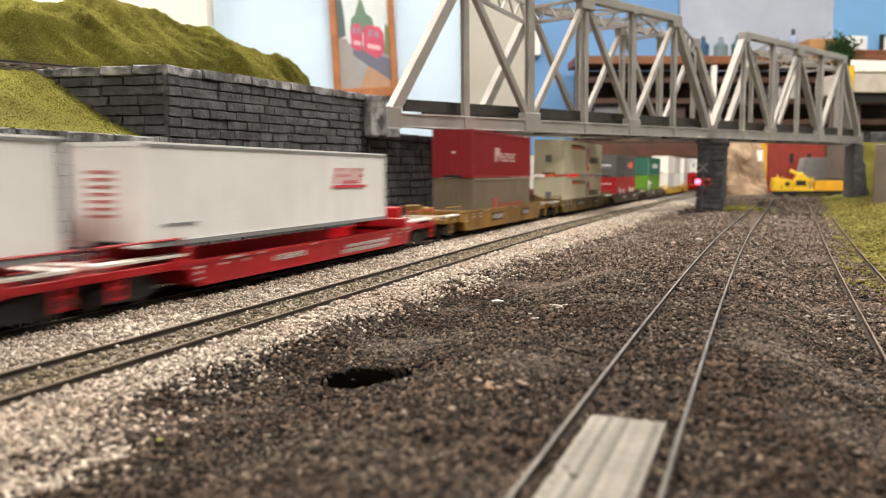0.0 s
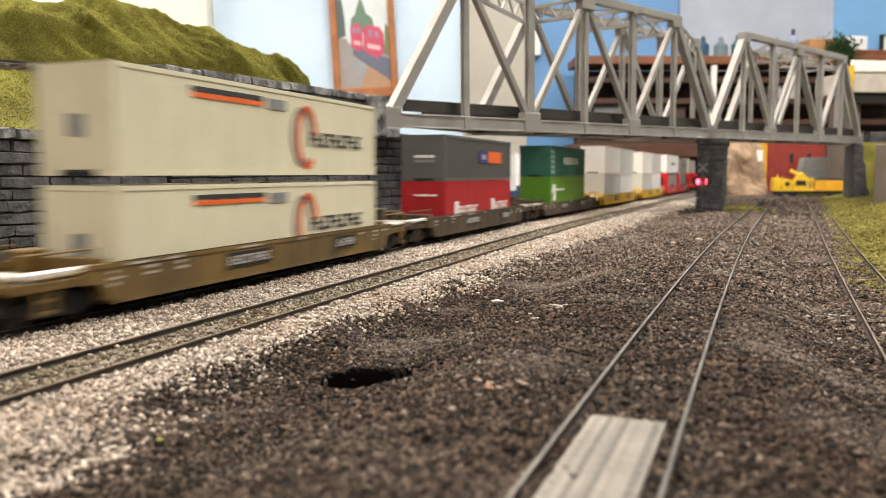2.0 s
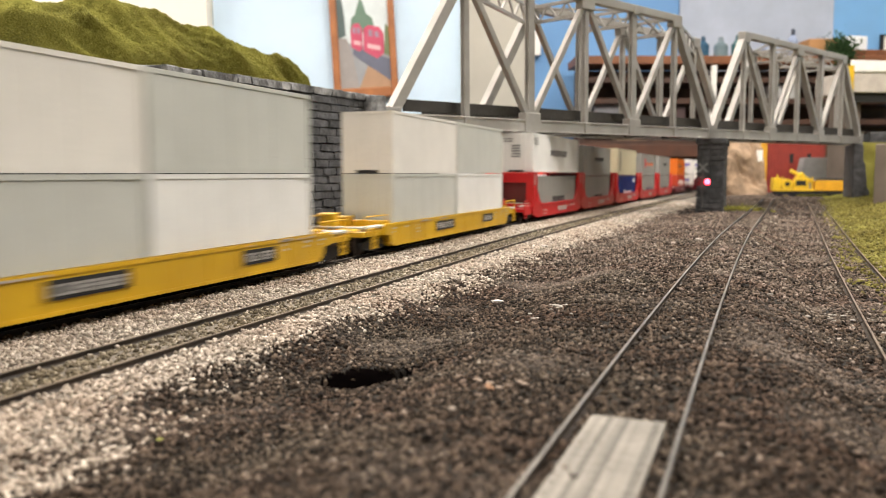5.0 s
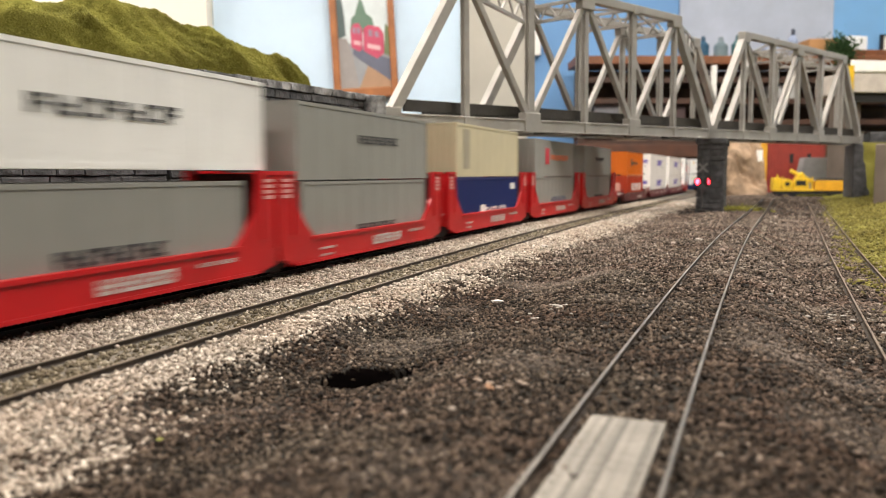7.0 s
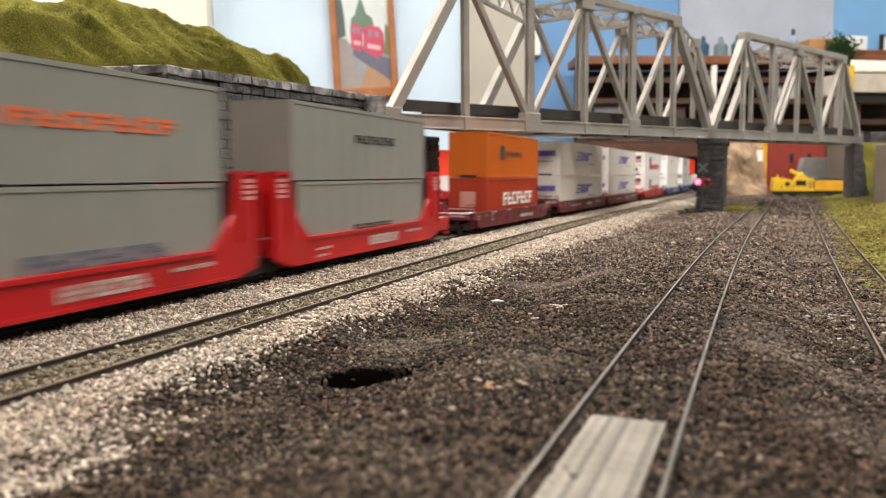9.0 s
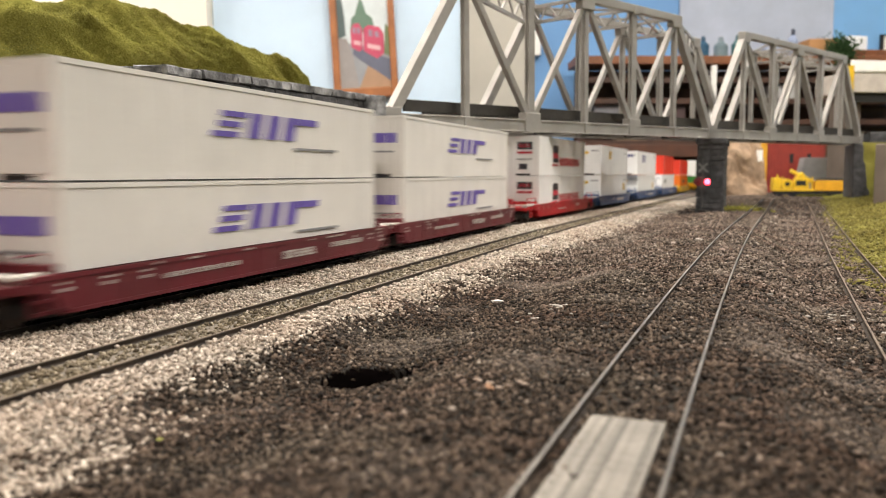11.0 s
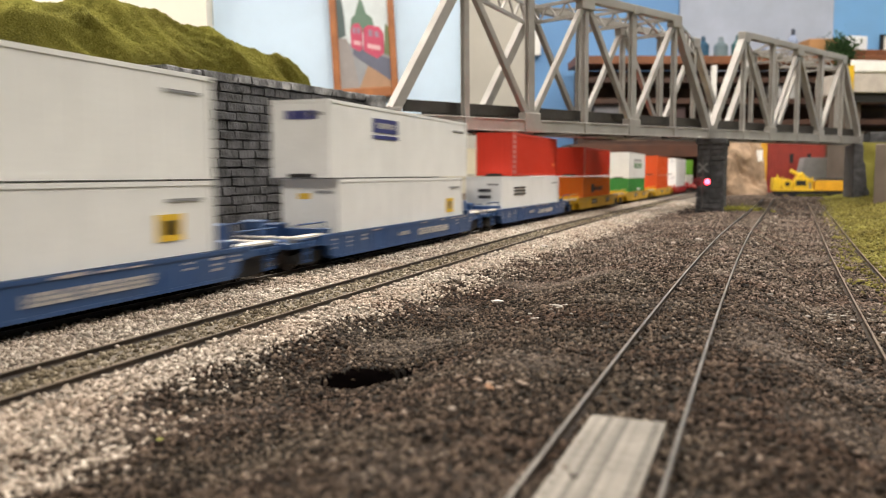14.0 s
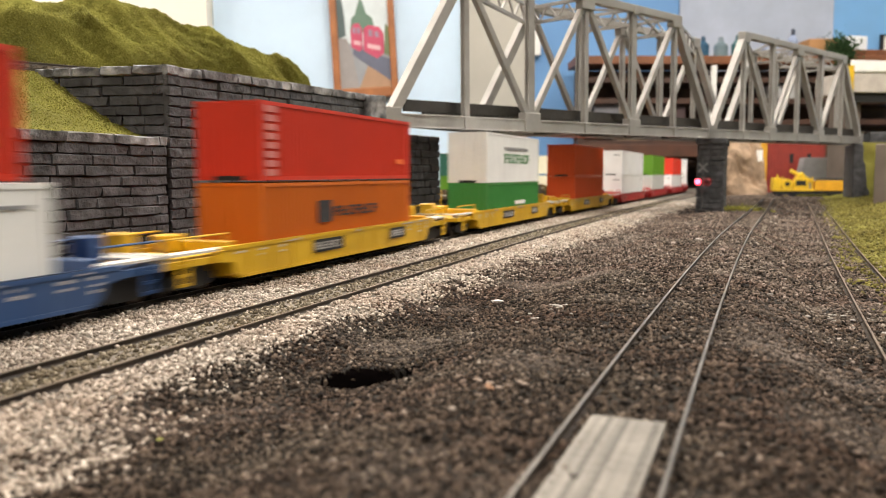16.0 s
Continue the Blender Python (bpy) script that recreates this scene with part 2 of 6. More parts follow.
def on_line(s, n):
    """Plan point at s along the main line, n to its right, and the heading there."""
    f = ((s - S_START) % LOOP) / STEP
    i = int(f)
    a = f - i
    h = LOOP_H[i % len(LOOP_H)]
    p = LOOP_P[i] * (1 - a) + LOOP_P[i + 1] * a
    return p + np.array([math.cos(h), -math.sin(h)]) * n, h


def line_coords(X, Y):
    s = X * U[0] + Y * U[1]
    n = X * N[0] + Y * N[1]
    b = math.radians(2.3)
    t = np.clip(s - 430, 0, 330)
    dev = b * t * t / 660 + b * np.clip(s - 760, 0, None)
    return s, n - dev


SPUR_A, SPUR_Z = 0.3748, 3.3
SPUR2_A, SPUR2_Z = 0.3982, -4.3


def spur_point(s, n, second=False):
    a = SPUR2_A if second else SPUR_A
    c = (1.66e-5 * s * s - 0.01457 * s + 34.12) if second else (3.0e-5 * s * s - 0.016 * s - 17.26)
    if s > 650:
        c = (1.66e-5 * 650 * 650 - 0.01457 * 650 + 34.12 + 0.007 * (s - 650)) if second else (3.0e-5 * 650 * 650 - 0.016 * 650 - 17.26 + 0.023 * (s - 650))
    return np.array([math.sin(a) * s + math.cos(a) * (c + n), math.cos(a) * s - math.sin(a) * (c + n)])


def smooth(x, a, b):
    t = np.clip((x - a) / (b - a), 0, 1)
    return t * t * (3 - 2 * t)


def wave(X, Y, sc, seed):
    """Cheap smooth relief from sums of sines."""
    rs = np.random.RandomState(seed)
    out = 0
    for k in range(7):
        a, f, ph = rs.uniform(0, 6.28), rs.uniform(0.6, 1.9) / sc, rs.uniform(0, 6.28)
        out = out + np.sin((X * math.cos(a) + Y * math.sin(a)) * f * 6.28 + ph)
    return out / 4.0


def ground_z(X, Y):
    s, n = line_coords(X, Y)
    z = -6.0 + 4.2 * smooth(n, -245, -225)
    z = z - 4.2 * smooth(n, -114, -96)
    z = z + 7.5 * smooth(n, -80, -42) * (1 - smooth(s, 500, 1100) * 0.7)
    z = z - 8.3 * smooth(n, 2, 28) * (1 - smooth(s, 500, 1100) * 0.7)
    z = z + 16 * smooth(n, 75, 190) + 0.3 * wave(X, Y, 60, 3) * smooth(n, -105, -90)
    z = z + 0.35 * wave(X, Y, 14, 5)
    # a worn hole in the yard surface
    a, b = (X + 17.5) * 0.93 + (Y - 184) * 0.37, -(X + 17.5) * 0.37 + (Y - 184) * 0.93
    z = z - 30.0 * np.exp(-(((a / 9.4) ** 2 + (b / 7.8) ** 2) ** 4)) - 9.0 * np.exp(-((((a - 12) / 7.5) ** 2 + ((b - 3) / 2.8) ** 2) ** 3))
    a, b = (X - 126) * 0.93 + (Y - 322) * 0.36, -(X - 126) * 0.36 + (Y - 322) * 0.93
    z = z - 3.0 * np.exp(-((a / 7) ** 4 + (b / 5.0) ** 4))
    return z


# ---- room ----
def room():
    def slab(name, x0, y0, z0, x1, y1, z1, material, label, category):
        bm = bmesh.new()
        box(bm, x0, y0, z0, x1, y1, z1)
        ob = part(name, bm, material)
        return tagged(ob, label, category, kind="structure")

    slab("floor", -4200, -4200, -1200, 4200, 3000, -1150, CARPET, "grey carpeted floor of the layout room", "floor")
    slab("ceiling", -4200, -4200, 1400, 4200, 3000, 1450, CEILING, "white tiled ceiling above the layout room", "ceiling")
    slab("wall_north", -719, 2620, -1150, 4200, 2720, 1400, WALLBLUE, "pale blue painted wall behind the model railway", "wall")
    slab("wall_north_cream", -4200, 2560, -1150, -722, 2680, 1400, WALLCREAM, "cream painted wall beside the blue wall", "wall")
    slab("wall_south", -4200, -4200, -1150, 4200, -4100, 1400, WALLCREAM, "cream painted wall across the room", "wall")
    slab("wall_west", -4200, -4100, -1150, -4100, 2560, 1400, WALLCREAM, "cream painted side wall of the room", "wall")
    slab("wall_east", 4100, -4100, -1150, 4200, 2620, 1400, WALLBLUE, "pale blue painted side wall of the room", "wall")
    for px, py, watts in PANELS:
        bm = bmesh.new()
        for x0, y0, x1, y1 in ((-570, -270, 570, -250), (-570, 250, 570, 270), (-570, -250, -550, 250), (550, -250, 570, 250)):
            box(bm, x0, y0, -18, x1, y1, 0)
        thing = empty("ceiling_light", pose(px, py, 1.4), "recessed white rectangular ceiling light panel, switched on", "ceiling light", "ceiling lights")
        part("frame", bm, WHITEPAINT, thing)
        bm = bmesh.new()
        box(bm, -550, -250, -10, 550, 250, -4)
        part("diffuser", bm, PANELGLOW, thing, "glowing diffuser")
    # painted areas and a door on the far wall
    slab("door_1", 62, 2585, -1150, 262, 2619, 1100, DOORPAINT, "beige door in the pale blue wall", "door")
    slab("wall_panel_blue", 264, 2592, -1150, 730, 2618, 1100, MIDBLUE, "mid blue painted wall section beside the door", "wall panel")
    slab("backdrop_cloud", 731, 2584, 200, 1205, 2618, 900, WALLGREY, "pale grey cloudy painted backdrop board", "backdrop")
    slab("backdrop_sky", 1206, 2584, 100, 2400, 2618, 900, WALLDEEP, "sky blue painted backdrop board", "backdrop")


def picture():
    thing = empty("framed_picture", pose(-0.253, 2.605, 0.56, 0, 0, 0) @ pose(0, 0, 0, 0, -3.0, 0), "framed picture in an orange wooden frame hung on the wall", "picture")
    bm = bmesh.new()
    for a in ((-100, -20, -284, -78, 0, 284), (80, -20, -284, 100, 0, 284), (-78, -20, -284, 80, 0, -254), (-78, -20, 254, 80, 0, 284)):
        box(bm, *a)
    part("frame", bm, ORANGEWOOD, thing, "orange wooden frame", 3)
    bm = bmesh.new()
    box(bm, -78, -8, -254, 80, -3, 254)
    part("print", bm, paint("pale_sky_print", (0.62, 0.68, 0.70), 0.4), thing, "pale sky of the picture")
    shapes = [
        ("bank", [(-78, -100), (-30, -120), (40, -128), (80, -130), (80, -254), (-78, -254)], (0.30, 0.31, 0.33), 8.6),
        ("track_bed", [(-78, -254), (-20, -254), (-36, -150), (-52, -100), (-78, -98)], (0.33, 0.30, 0.29), 9.0),
        ("grey_bank", [(-36, -150), (80, -236), (80, -168), (36, -152), (-30, -122)], (0.13, 0.14, 0.20), 9.6),
        ("foreground", [(-20, -254), (80, -254), (80, -232), (10, -186)], (0.42, 0.25, 0.15), 9.4),
        ("far_tree", [(-40, -84), (40, -88), (30, -40), (12, -26), (6, 0), (-4, 22), (-14, -4), (-22, -30), (-34, -40)], (0.13, 0.22, 0.16), 9.9),
        ("tree", [(-78, -100), (-54, -92), (-56, -20), (-64, 40), (-70, 130), (-78, 140)], (0.09, 0.13, 0.13), 9.3),
        ("shrub", [(62, -150), (80, -160), (80, -70), (70, -60)], (0.16, 0.2, 0.09), 10.3),
        ("engine", [(-38, -128), (-12, -142), (-4, -132), (-2, -76), (-10, -56), (-28, -56), (-38, -76)], (0.55, 0.07, 0.14), 10.2),
        ("engine", [(0, -140), (40, -166), (62, -150), (64, -92), (52, -70), (18, -62), (2, -72)], (0.58, 0.08, 0.16), 10.8),
        ("windscreen", [(-32, -84), (-22, -86), (-22, -68), (-32, -68)], (0.32, 0.2, 0.28), 11.2),
        ("windscreen", [(-18, -86), (-8, -88), (-8, -70), (-18, -68)], (0.32, 0.2, 0.28), 11.2),
        ("windscreen", [(16, -96), (30, -98), (30, -78), (18, -76)], (0.36, 0.22, 0.3), 11.4),
        ("windscreen", [(36, -100), (50, -102), (48, -84), (36, -82)], (0.36, 0.22, 0.3), 11.4),
        ("nose_stripe", [(-30, -118), (-8, -124), (-8, -112), (-30, -106)], (0.7, 0.42, 0.46), 11.2),
        ("nose_stripe", [(12, -132), (52, -142), (52, -128), (12, -118)], (0.7, 0.42, 0.46), 11.4),
    ]
    for nm, poly, col, y in shapes:
        bm = bmesh.new()
        prism(bm, poly, -y, -8.0)
        part(nm, bm, paint("print_" + nm, col, 0.5), thing)


# ---- ground of the layout ----
def ballast_limit(s):
    return np.interp(s, [0, 86, 134, 187, 331, 701, 1100, 2000], [-92, -97, -106, -110, -104, -96, -98, -100])


def layout_ground():
    xs = np.unique(np.concatenate([np.linspace(-2300, -260, 60), np.arange(-260, -40, 3.5), np.arange(-40, 20, 0.8), np.arange(20, 420, 3.5), np.linspace(420, 2300, 90)]))
    ys = np.unique(np.concatenate([np.linspace(-1500, 40, 40), np.arange(40, 160, 3.5), np.arange(160, 204, 0.8), np.arange(204, 700, 3.5), np.arange(700, 1500, 9.0), np.linspace(1500, 2540, 60)]))
    X, Y = np.meshgrid(xs, ys)
    Z = ground_z(X, Y)
    v = np.stack([X.ravel(), Y.ravel(), Z.ravel()], 1)
    w, h = len(xs), len(ys)
    i = (np.arange(h - 1)[:, None] * w + np.arange(w - 1)[None, :]).ravel()
    f = np.stack([i, i + 1, i + w + 1, i + w], 1)
    ob = arrays("ground", v, f, SOIL)
    ob.data.materials.append(BALLAST_BED)
    ob.data.materials.append(GRASS_BED)
    ob.data.materials.append(HOLE_SHADE)
    c = v[f].mean(1)
    s, n = line_coords(c[:, 0], c[:, 1])
    edge = ballast_limit(s) + 4 * wave(c[:, 0], c[:, 1], 25, 8)
    idx = np.where((n < edge) & (n > -236), 1, 0)
    grass = np.interp(s, [0, 378, 640, 1357], [54, 51, 62, 86]) + 8 * wave(c[:, 0], c[:, 1], 40, 9)
    idx = np.where(n > grass, 2, idx)
    # faces in the hole are near-black, so its deep shade is in the colour
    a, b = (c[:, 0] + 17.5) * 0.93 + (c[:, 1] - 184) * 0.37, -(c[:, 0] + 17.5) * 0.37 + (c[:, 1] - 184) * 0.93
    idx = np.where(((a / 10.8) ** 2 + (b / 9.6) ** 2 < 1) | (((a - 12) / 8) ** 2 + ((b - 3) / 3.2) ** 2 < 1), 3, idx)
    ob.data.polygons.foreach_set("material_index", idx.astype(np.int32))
    ob.data.polygons.foreach_set("use_smooth", np.ones(len(f), dtype=bool))
    tagged(ob, "model railway baseboard ground of dark cinders, pale ballast and turf", "ground", kind="structure")
    bm = bmesh.new()
    box(bm, -2300, -1500, -60, 2300, 2540, -25)
    tagged(part("baseboard", bm, ORANGEWOOD), "plywood baseboard under the model railway", "baseboard", kind="structure")
    for x in (-2200, 0, 2200):
        for y in (-1400, 2440):
            bm = bmesh.new()
            box(bm, x - 40, y - 40, -1150, x + 40, y + 40, -60)
            tagged(part("baseboard_leg", bm, ORANGEWOOD), "square wooden leg under the baseboard", "leg", "baseboard legs")


OCT = np.array([(1, 0, 0), (-1, 0, 0), (0, 1, 0), (0, -1, 0), (0, 0, 1), (0, 0, -1)], dtype=float)
OCT_F = np.array([(0, 2, 4), (2, 1, 4), (1, 3, 4), (3, 0, 4), (2, 0, 5), (1, 2, 5), (3, 1, 5), (0, 3, 5)])


def grains(name, P, size, material, rs, flat=0.75):
    """Scattered grains, each a crooked eight-faced stone."""
    k = len(P)
    sh = OCT[None] * (size[:, None, None] * rs.uniform(0.55, 1.25, (k, 6, 1))) + rs.normal(0, 0.14, (k, 6, 3)) * size[:, None, None]
    a = rs.uniform(0, 6.28, k)
    ca, sa = np.cos(a)[:, None], np.sin(a)[:, None]
    tilt = rs.uniform(-0.9, 0.9, k)[:, None]
    x, y, z = sh[..., 0], sh[..., 1], sh[..., 2] * flat
    x, z = x * np.cos(tilt) - z * np.sin(tilt), x * np.sin(tilt) + z * np.cos(tilt)
    v = np.stack([x * ca - y * sa, x * sa + y * ca, z], 2) + P[:, None, :]
    f = (OCT_F[None] + (np.arange(k) * 6)[:, None, None]).reshape(-1, 3)
    return arrays(name, v.reshape(-1, 3), f, material)


def loose_stones():
    rs = np.random.RandomState(11)
    # pale ballast along both main tracks
    k = 95000
    s = 60 + 1240 * rs.uniform(0, 1, k) ** 1.9
    n = rs.uniform(-226, -88, k)
    lim = ballast_limit(s)
    p = U[None] * s[:, None] + N[None] * n[:, None]
    b = math.radians(2.3)
    t = np.clip(s - 430, 0, 330)
    p = p + N[None] * (b * t * t / 660 + b * np.clip(s - 760, 0, None))[:, None]
    keep = n < lim + 5 * wave(p[:, 0], p[:, 1], 25, 8) + rs.exponential(3.5, k) * (rs.uniform(0, 1, k) < 0.6)
    between = np.abs(n - NEAR_N) < 7.2
    under = (n > TRAIN_N - 30) & (n < TRAIN_N + 11.5 + 2.5 * wave(p[:, 0], p[:, 1], 18, 4))
    for c in (NEAR_N, TRAIN_N):
        keep &= np.abs(np.abs(n - c) - 8.25) > 0.9
    p, s, between, under = p[keep], s[keep], between[keep], under[keep]
    size = rs.uniform(0.42, 0.85, len(p)) * (1 + s / 1500)
    z = ground_z(p[:, 0], p[:, 1]) + rs.uniform(-0.1, 0.5, len(p)) - 0.15 * between
    P = np.stack([p[:, 0], p[:, 1], z], 1)
    tagged(grains("track_ballast", P[between], size[between], DIRTYBALLAST, rs), "dirty olive-grey ballast between the rails", "ballast", kind="stuff")
    # grime and the train's shadow both go into this darker grain colour
    tagged(grains("grimy_shaded_ballast", P[under], size[under], GRIMYSHADEBALLAST, rs), "oily dark brown ballast, darkened too for the shade under the train", "ballast", kind="stuff")
    P, size = P[~between & ~under], size[~between & ~under]
    tagged(grains("loose_ballast", P, size, BALLAST, rs), "pale grey and cream loose stone ballast beside the rails", "ballast", kind="stuff")
    # dark cinders of the yard
    k = 190000
    s = 62 + 900 * rs.uniform(0, 1, k) ** 2.1
    far = rs.uniform(0, 1, k) < 0.12
    s = np.where(far, rs.uniform(900, 2000, k), s)
    n = np.where(far, rs.uniform(-140, 260, k), rs.uniform(-112, 88, k))
    p = U[None] * s[:, None] + N[None] * n[:, None]
    s2, n2 = line_coords(p[:, 0], p[:, 1])
    keep = (n2 > ballast_limit(s2) + 5 * wave(p[:, 0], p[:, 1], 25, 8) - 4) & (n2 < np.interp(s2, [0, 378, 640, 1357], [60, 57, 66, 92]) + rs.normal(0, 4, k))
    px = p[:, 0] / p[:, 1]
    keep &= (px < 0.62) & (px > -0.62)
    p, s = p[keep], s[keep]
    a, b = (p[:, 0] + 17.5) * 0.93 + (p[:, 1] - 184) * 0.37, -(p[:, 0] + 17.5) * 0.37 + (p[:, 1] - 184) * 0.93
    hole = ((a / (10.1 + 0.6 * np.sin(5 * np.arctan2(b, a)))) ** 2 + (b / (9.0 + 0.6 * np.sin(7 * np.arctan2(b, a)))) ** 2 > 1) & (((a - 12) / 7.4) ** 2 + ((b - 3) / 2.8) ** 2 > 1)
    p, s = p[hole], s[hole]
    size = rs.uniform(0.36, 0.74, len(p)) * (1 + s / 800)
    size *= np.where(rs.uniform(0, 1, len(p)) < 0.03, 1.6, 1.0)
    z = ground_z(p[:, 0], p[:, 1]) + rs.uniform(-0.15, 0.25, len(p))
    dusty = rs.uniform(0, 1, len(p)) < 0.6 * np.exp(-((p[:, 0] - 128) / 45) ** 2 - ((p[:, 1] - 300) / 75) ** 2) * (0.55 + 0.6 * wave(p[:, 0], p[:, 1], 22, 15)) + 0.28 * smooth(p[:, 1], 260, 420)
    P = np.stack([p[:, 0], p[:, 1], z], 1)
    tagged(grains("dusty_cinders", P[dusty], size[dusty], DUSTYCINDER, rs, 0.8), "pale dusty brown-grey cinders worn along the yard", "cinders", kind="stuff")
    tagged(grains("loose_cinders", P[~dusty], size[~dusty], CINDER, rs, 0.8), "dark brown and black loose cinders covering the yard", "cinders", kind="stuff")
    # turf flock on the near bank
    k = 26000
    s = 250 + 1300 * rs.uniform(0, 1, k) ** 1.5
    n = rs.uniform(44, 230, k)
    p = U[None] * s[:, None] + N[None] * n[:, None]
    s2, n2 = line_coords(p[:, 0], p[:, 1])
    keep = n2 > np.interp(s2, [0, 378, 640, 1357], [55, 52, 63, 87]) + 8 * wave(p[:, 0], p[:, 1], 40, 9) + rs.normal(0, 4, k)
    p, s = p[keep], s[keep]
    z = ground_z(p[:, 0], p[:, 1]) + rs.uniform(-0.1, 0.6, len(p))
    tagged(grains("turf_flock", np.stack([p[:, 0], p[:, 1], z], 1), rs.uniform(0.6, 1.5, len(p)) * (1 + s / 1500), DULLTURF, rs), "dull olive ground foam turf on the bank", "turf", kind="stuff")
    # a few pale chips on the yard
    chips = [(20, 296, 2.2, (0.50, 0.47, 0.43)), (60, 480, 2.4, (0.36, 0.33, 0.30)), (150, 480, 2.4, (0.34, 0.31, 0.28)), (-49, 138, 0.7, (0.22, 0.22, 0.04))]
    for cx, cy, dx, dy, k, col in ((24, 228, 2.0, 1.2, 6, (0.30, 0.27, 0.245)), (35, 243, 2.6, 5.0, 11, (0.27, 0.245, 0.22)), (10, 150, 4.0, 3.2, 9, (0.21, 0.155, 0.12)), (7, 147, 2.0, 1.6, 3, (0.20, 0.105, 0.055)), (128, 262, 8.0, 7.0, 16, (0.22, 0.20, 0.18))):
        chips += [(cx + rs.normal(0, dx), cy + rs.normal(0, dy), rs.uniform(0.5, 1.15), col) for q in range(k)]
    for x, y, r, col in chips:
        bm = bmesh.new()
        bmesh.ops.create_icosphere(bm, subdivisions=1, radius=r)
        for v in bm.verts:
            v.co = Vector((v.co.x * random.uniform(0.8, 1.5), v.co.y * random.uniform(0.6, 1.1), v.co.z * 0.35))
        ob = part("stone_chip", bm, paint("chip_%d_%d" % (int(col[0] * 100), int(col[2] * 100)), col, 0.9))
        ob.matrix_basis = pose(x * MM, y * MM, float(ground_z(np.array(x), np.array(y)) + 0.6) * MM, 0, 0, random.uniform(0, 180))
        tagged(ob, "pale flat stone chip lying on the dark cinders", "stone", "stone chips")


# ---- tracks ----
RAIL_PROFILE = [(-0.85, -2.1), (0.85, -2.1), (0.85, -1.85), (0.2, -1.6), (0.2, -0.75), (0.33, -0.6), (0.33, -0.1), (0.25, 0), (-0.25, 0), (-0.33, -0.1), (-0.33, -0.6), (-0.2, -0.75), (-0.2, -1.6), (-0.85, -1.85)]


def rail_mesh(pts, name, side_mat, top_mat):
    """A rail along plan points with heights; the running surface has its own shine."""
    pts = np.asarray(pts, dtype=float)
    d = np.gradient(pts[:, :2], axis=0)
    d /= np.linalg.norm(d, axis=1)[:, None]
    nr = np.stack([d[:, 1], -d[:, 0]], 1)
    m = len(RAIL_PROFILE)
    v = np.concatenate([np.concatenate([pts[:, :2] + nr * a, (pts[:, 2] + z)[:, None]], 1)[:, None] for a, z in RAIL_PROFILE], 1).reshape(-1, 3)
    f, idx = [], []
    for i in range(len(pts) - 1):
        for j in range(m):
            k = (j + 1) % m
            f.append((i * m + j, (i + 1) * m + j, (i + 1) * m + k, i * m + k))
            idx.append(1 if j in (7, 8, 6) else 0)
    ob = arrays(name, v, np.array(f), side_mat)
    ob.data.materials.append(top_mat)
    ob.data.polygons.foreach_set("material_index", np.array(idx, dtype=np.int32))
    return ob


def tie_variants():
    out = []
    for k in range(4):
        bm = bmesh.new()
        vs = box(bm, -15 - random.uniform(0, 0.6), -1.25, -1.6, 15 + random.uniform(0, 0.6), 1.25, 0)
        for v in vs:
            v.co += Vector((0, random.uniform(-0.15, 0.15), random.uniform(-0.1, 0.1)))
        out.append(mesh_of("tie", bm, TIE))
    return out


def track(name, where, s0, s1, z, label, ties, side_mat, top_mat, sink=0.0, step=8.0, tie_step=6.6):
    thing = empty(name, Matrix(), label, "railway track", kind="structure")
    ss = np.arange(s0, s1, step)
    for o in (-8.25, 8.25):
        ob = rail_mesh([(*where(s, o), z(s) if callable(z) else z) for s in ss], "rail", side_mat, top_mat)
        ob.parent = thing
    k = 0
    s = ties[0] if ties else 1e9
    while ties and s < ties[1]:
        a, b = where(s, 0), where(s + 1, 0)
        ob = new("tie", TIES[k % 4])
        zz = z(s) if callable(z) else z
        ob.matrix_basis = pose(a[0] * MM, a[1] * MM, (zz - 2.15 - sink + random.uniform(-0.12, 0.12)) * MM, 0, 0, math.degrees(math.atan2(b[1] - a[1], b[0] - a[0])) + 90 + random.uniform(-1.5, 1.5))
        ob.parent = thing
        s += tie_step + random.uniform(-0.4, 0.4)
        k += 1
    return thing


def tracks():
    main = lambda s, n: on_line(s, NEAR_N + n)[0]
    loop = lambda s, n: on_line(s, TRAIN_N + n)[0]
    track("near_track", main, -250, 1900, 0.0, "brown weathered model railway track in pale ballast", (70, 1150), RAIL_SIDE, RAIL_BROWN, 0.5)
    track("train_track", loop, S_START + 5, S_START + LOOP - 2, 0.0, "model railway track in pale ballast under the container train", (60, 1100), RAIL_SIDE, RAIL_GREY)
    track("yard_track", lambda s, n: spur_point(s, n), 40, 1500, lambda s: SPUR_Z - max(0, s - 500) * 0.005, "worn grey yard siding rails half buried in dark cinders", (140, 700), RAIL_SIDE, RAIL_GREY, 0.95)
    track("yard_track_far", lambda s, n: spur_point(s, n, True), 60, 1400, SPUR2_Z, "brown siding rails half buried beside the turf bank", (200, 800), RAIL_SIDE, RAIL_BROWN, 0.6)
    # weathered crossing board between the yard rails
    thing = empty("crossing_board", Matrix(), "grey weathered wooden crossing board between the yard rails", "crossing board")
    for k in range(13):
        o = -5.75 + k * 0.885
        a, b = spur_point(66, o), spur_point(127.5 + random.uniform(-0.3, 0.3), o + 0.35)
        bm = bmesh.new()
        beam(bm, (a[0], a[1], 1.6), (b[0], b[1], 1.6), 0.84, 1.7 + random.uniform(-0.14, 0.14))
        part("plank", bm, BOARDS[(0, 1, 0, 2, 0, 1, 2, 0, 1, 0, 0, 2, 1)[k]], thing)


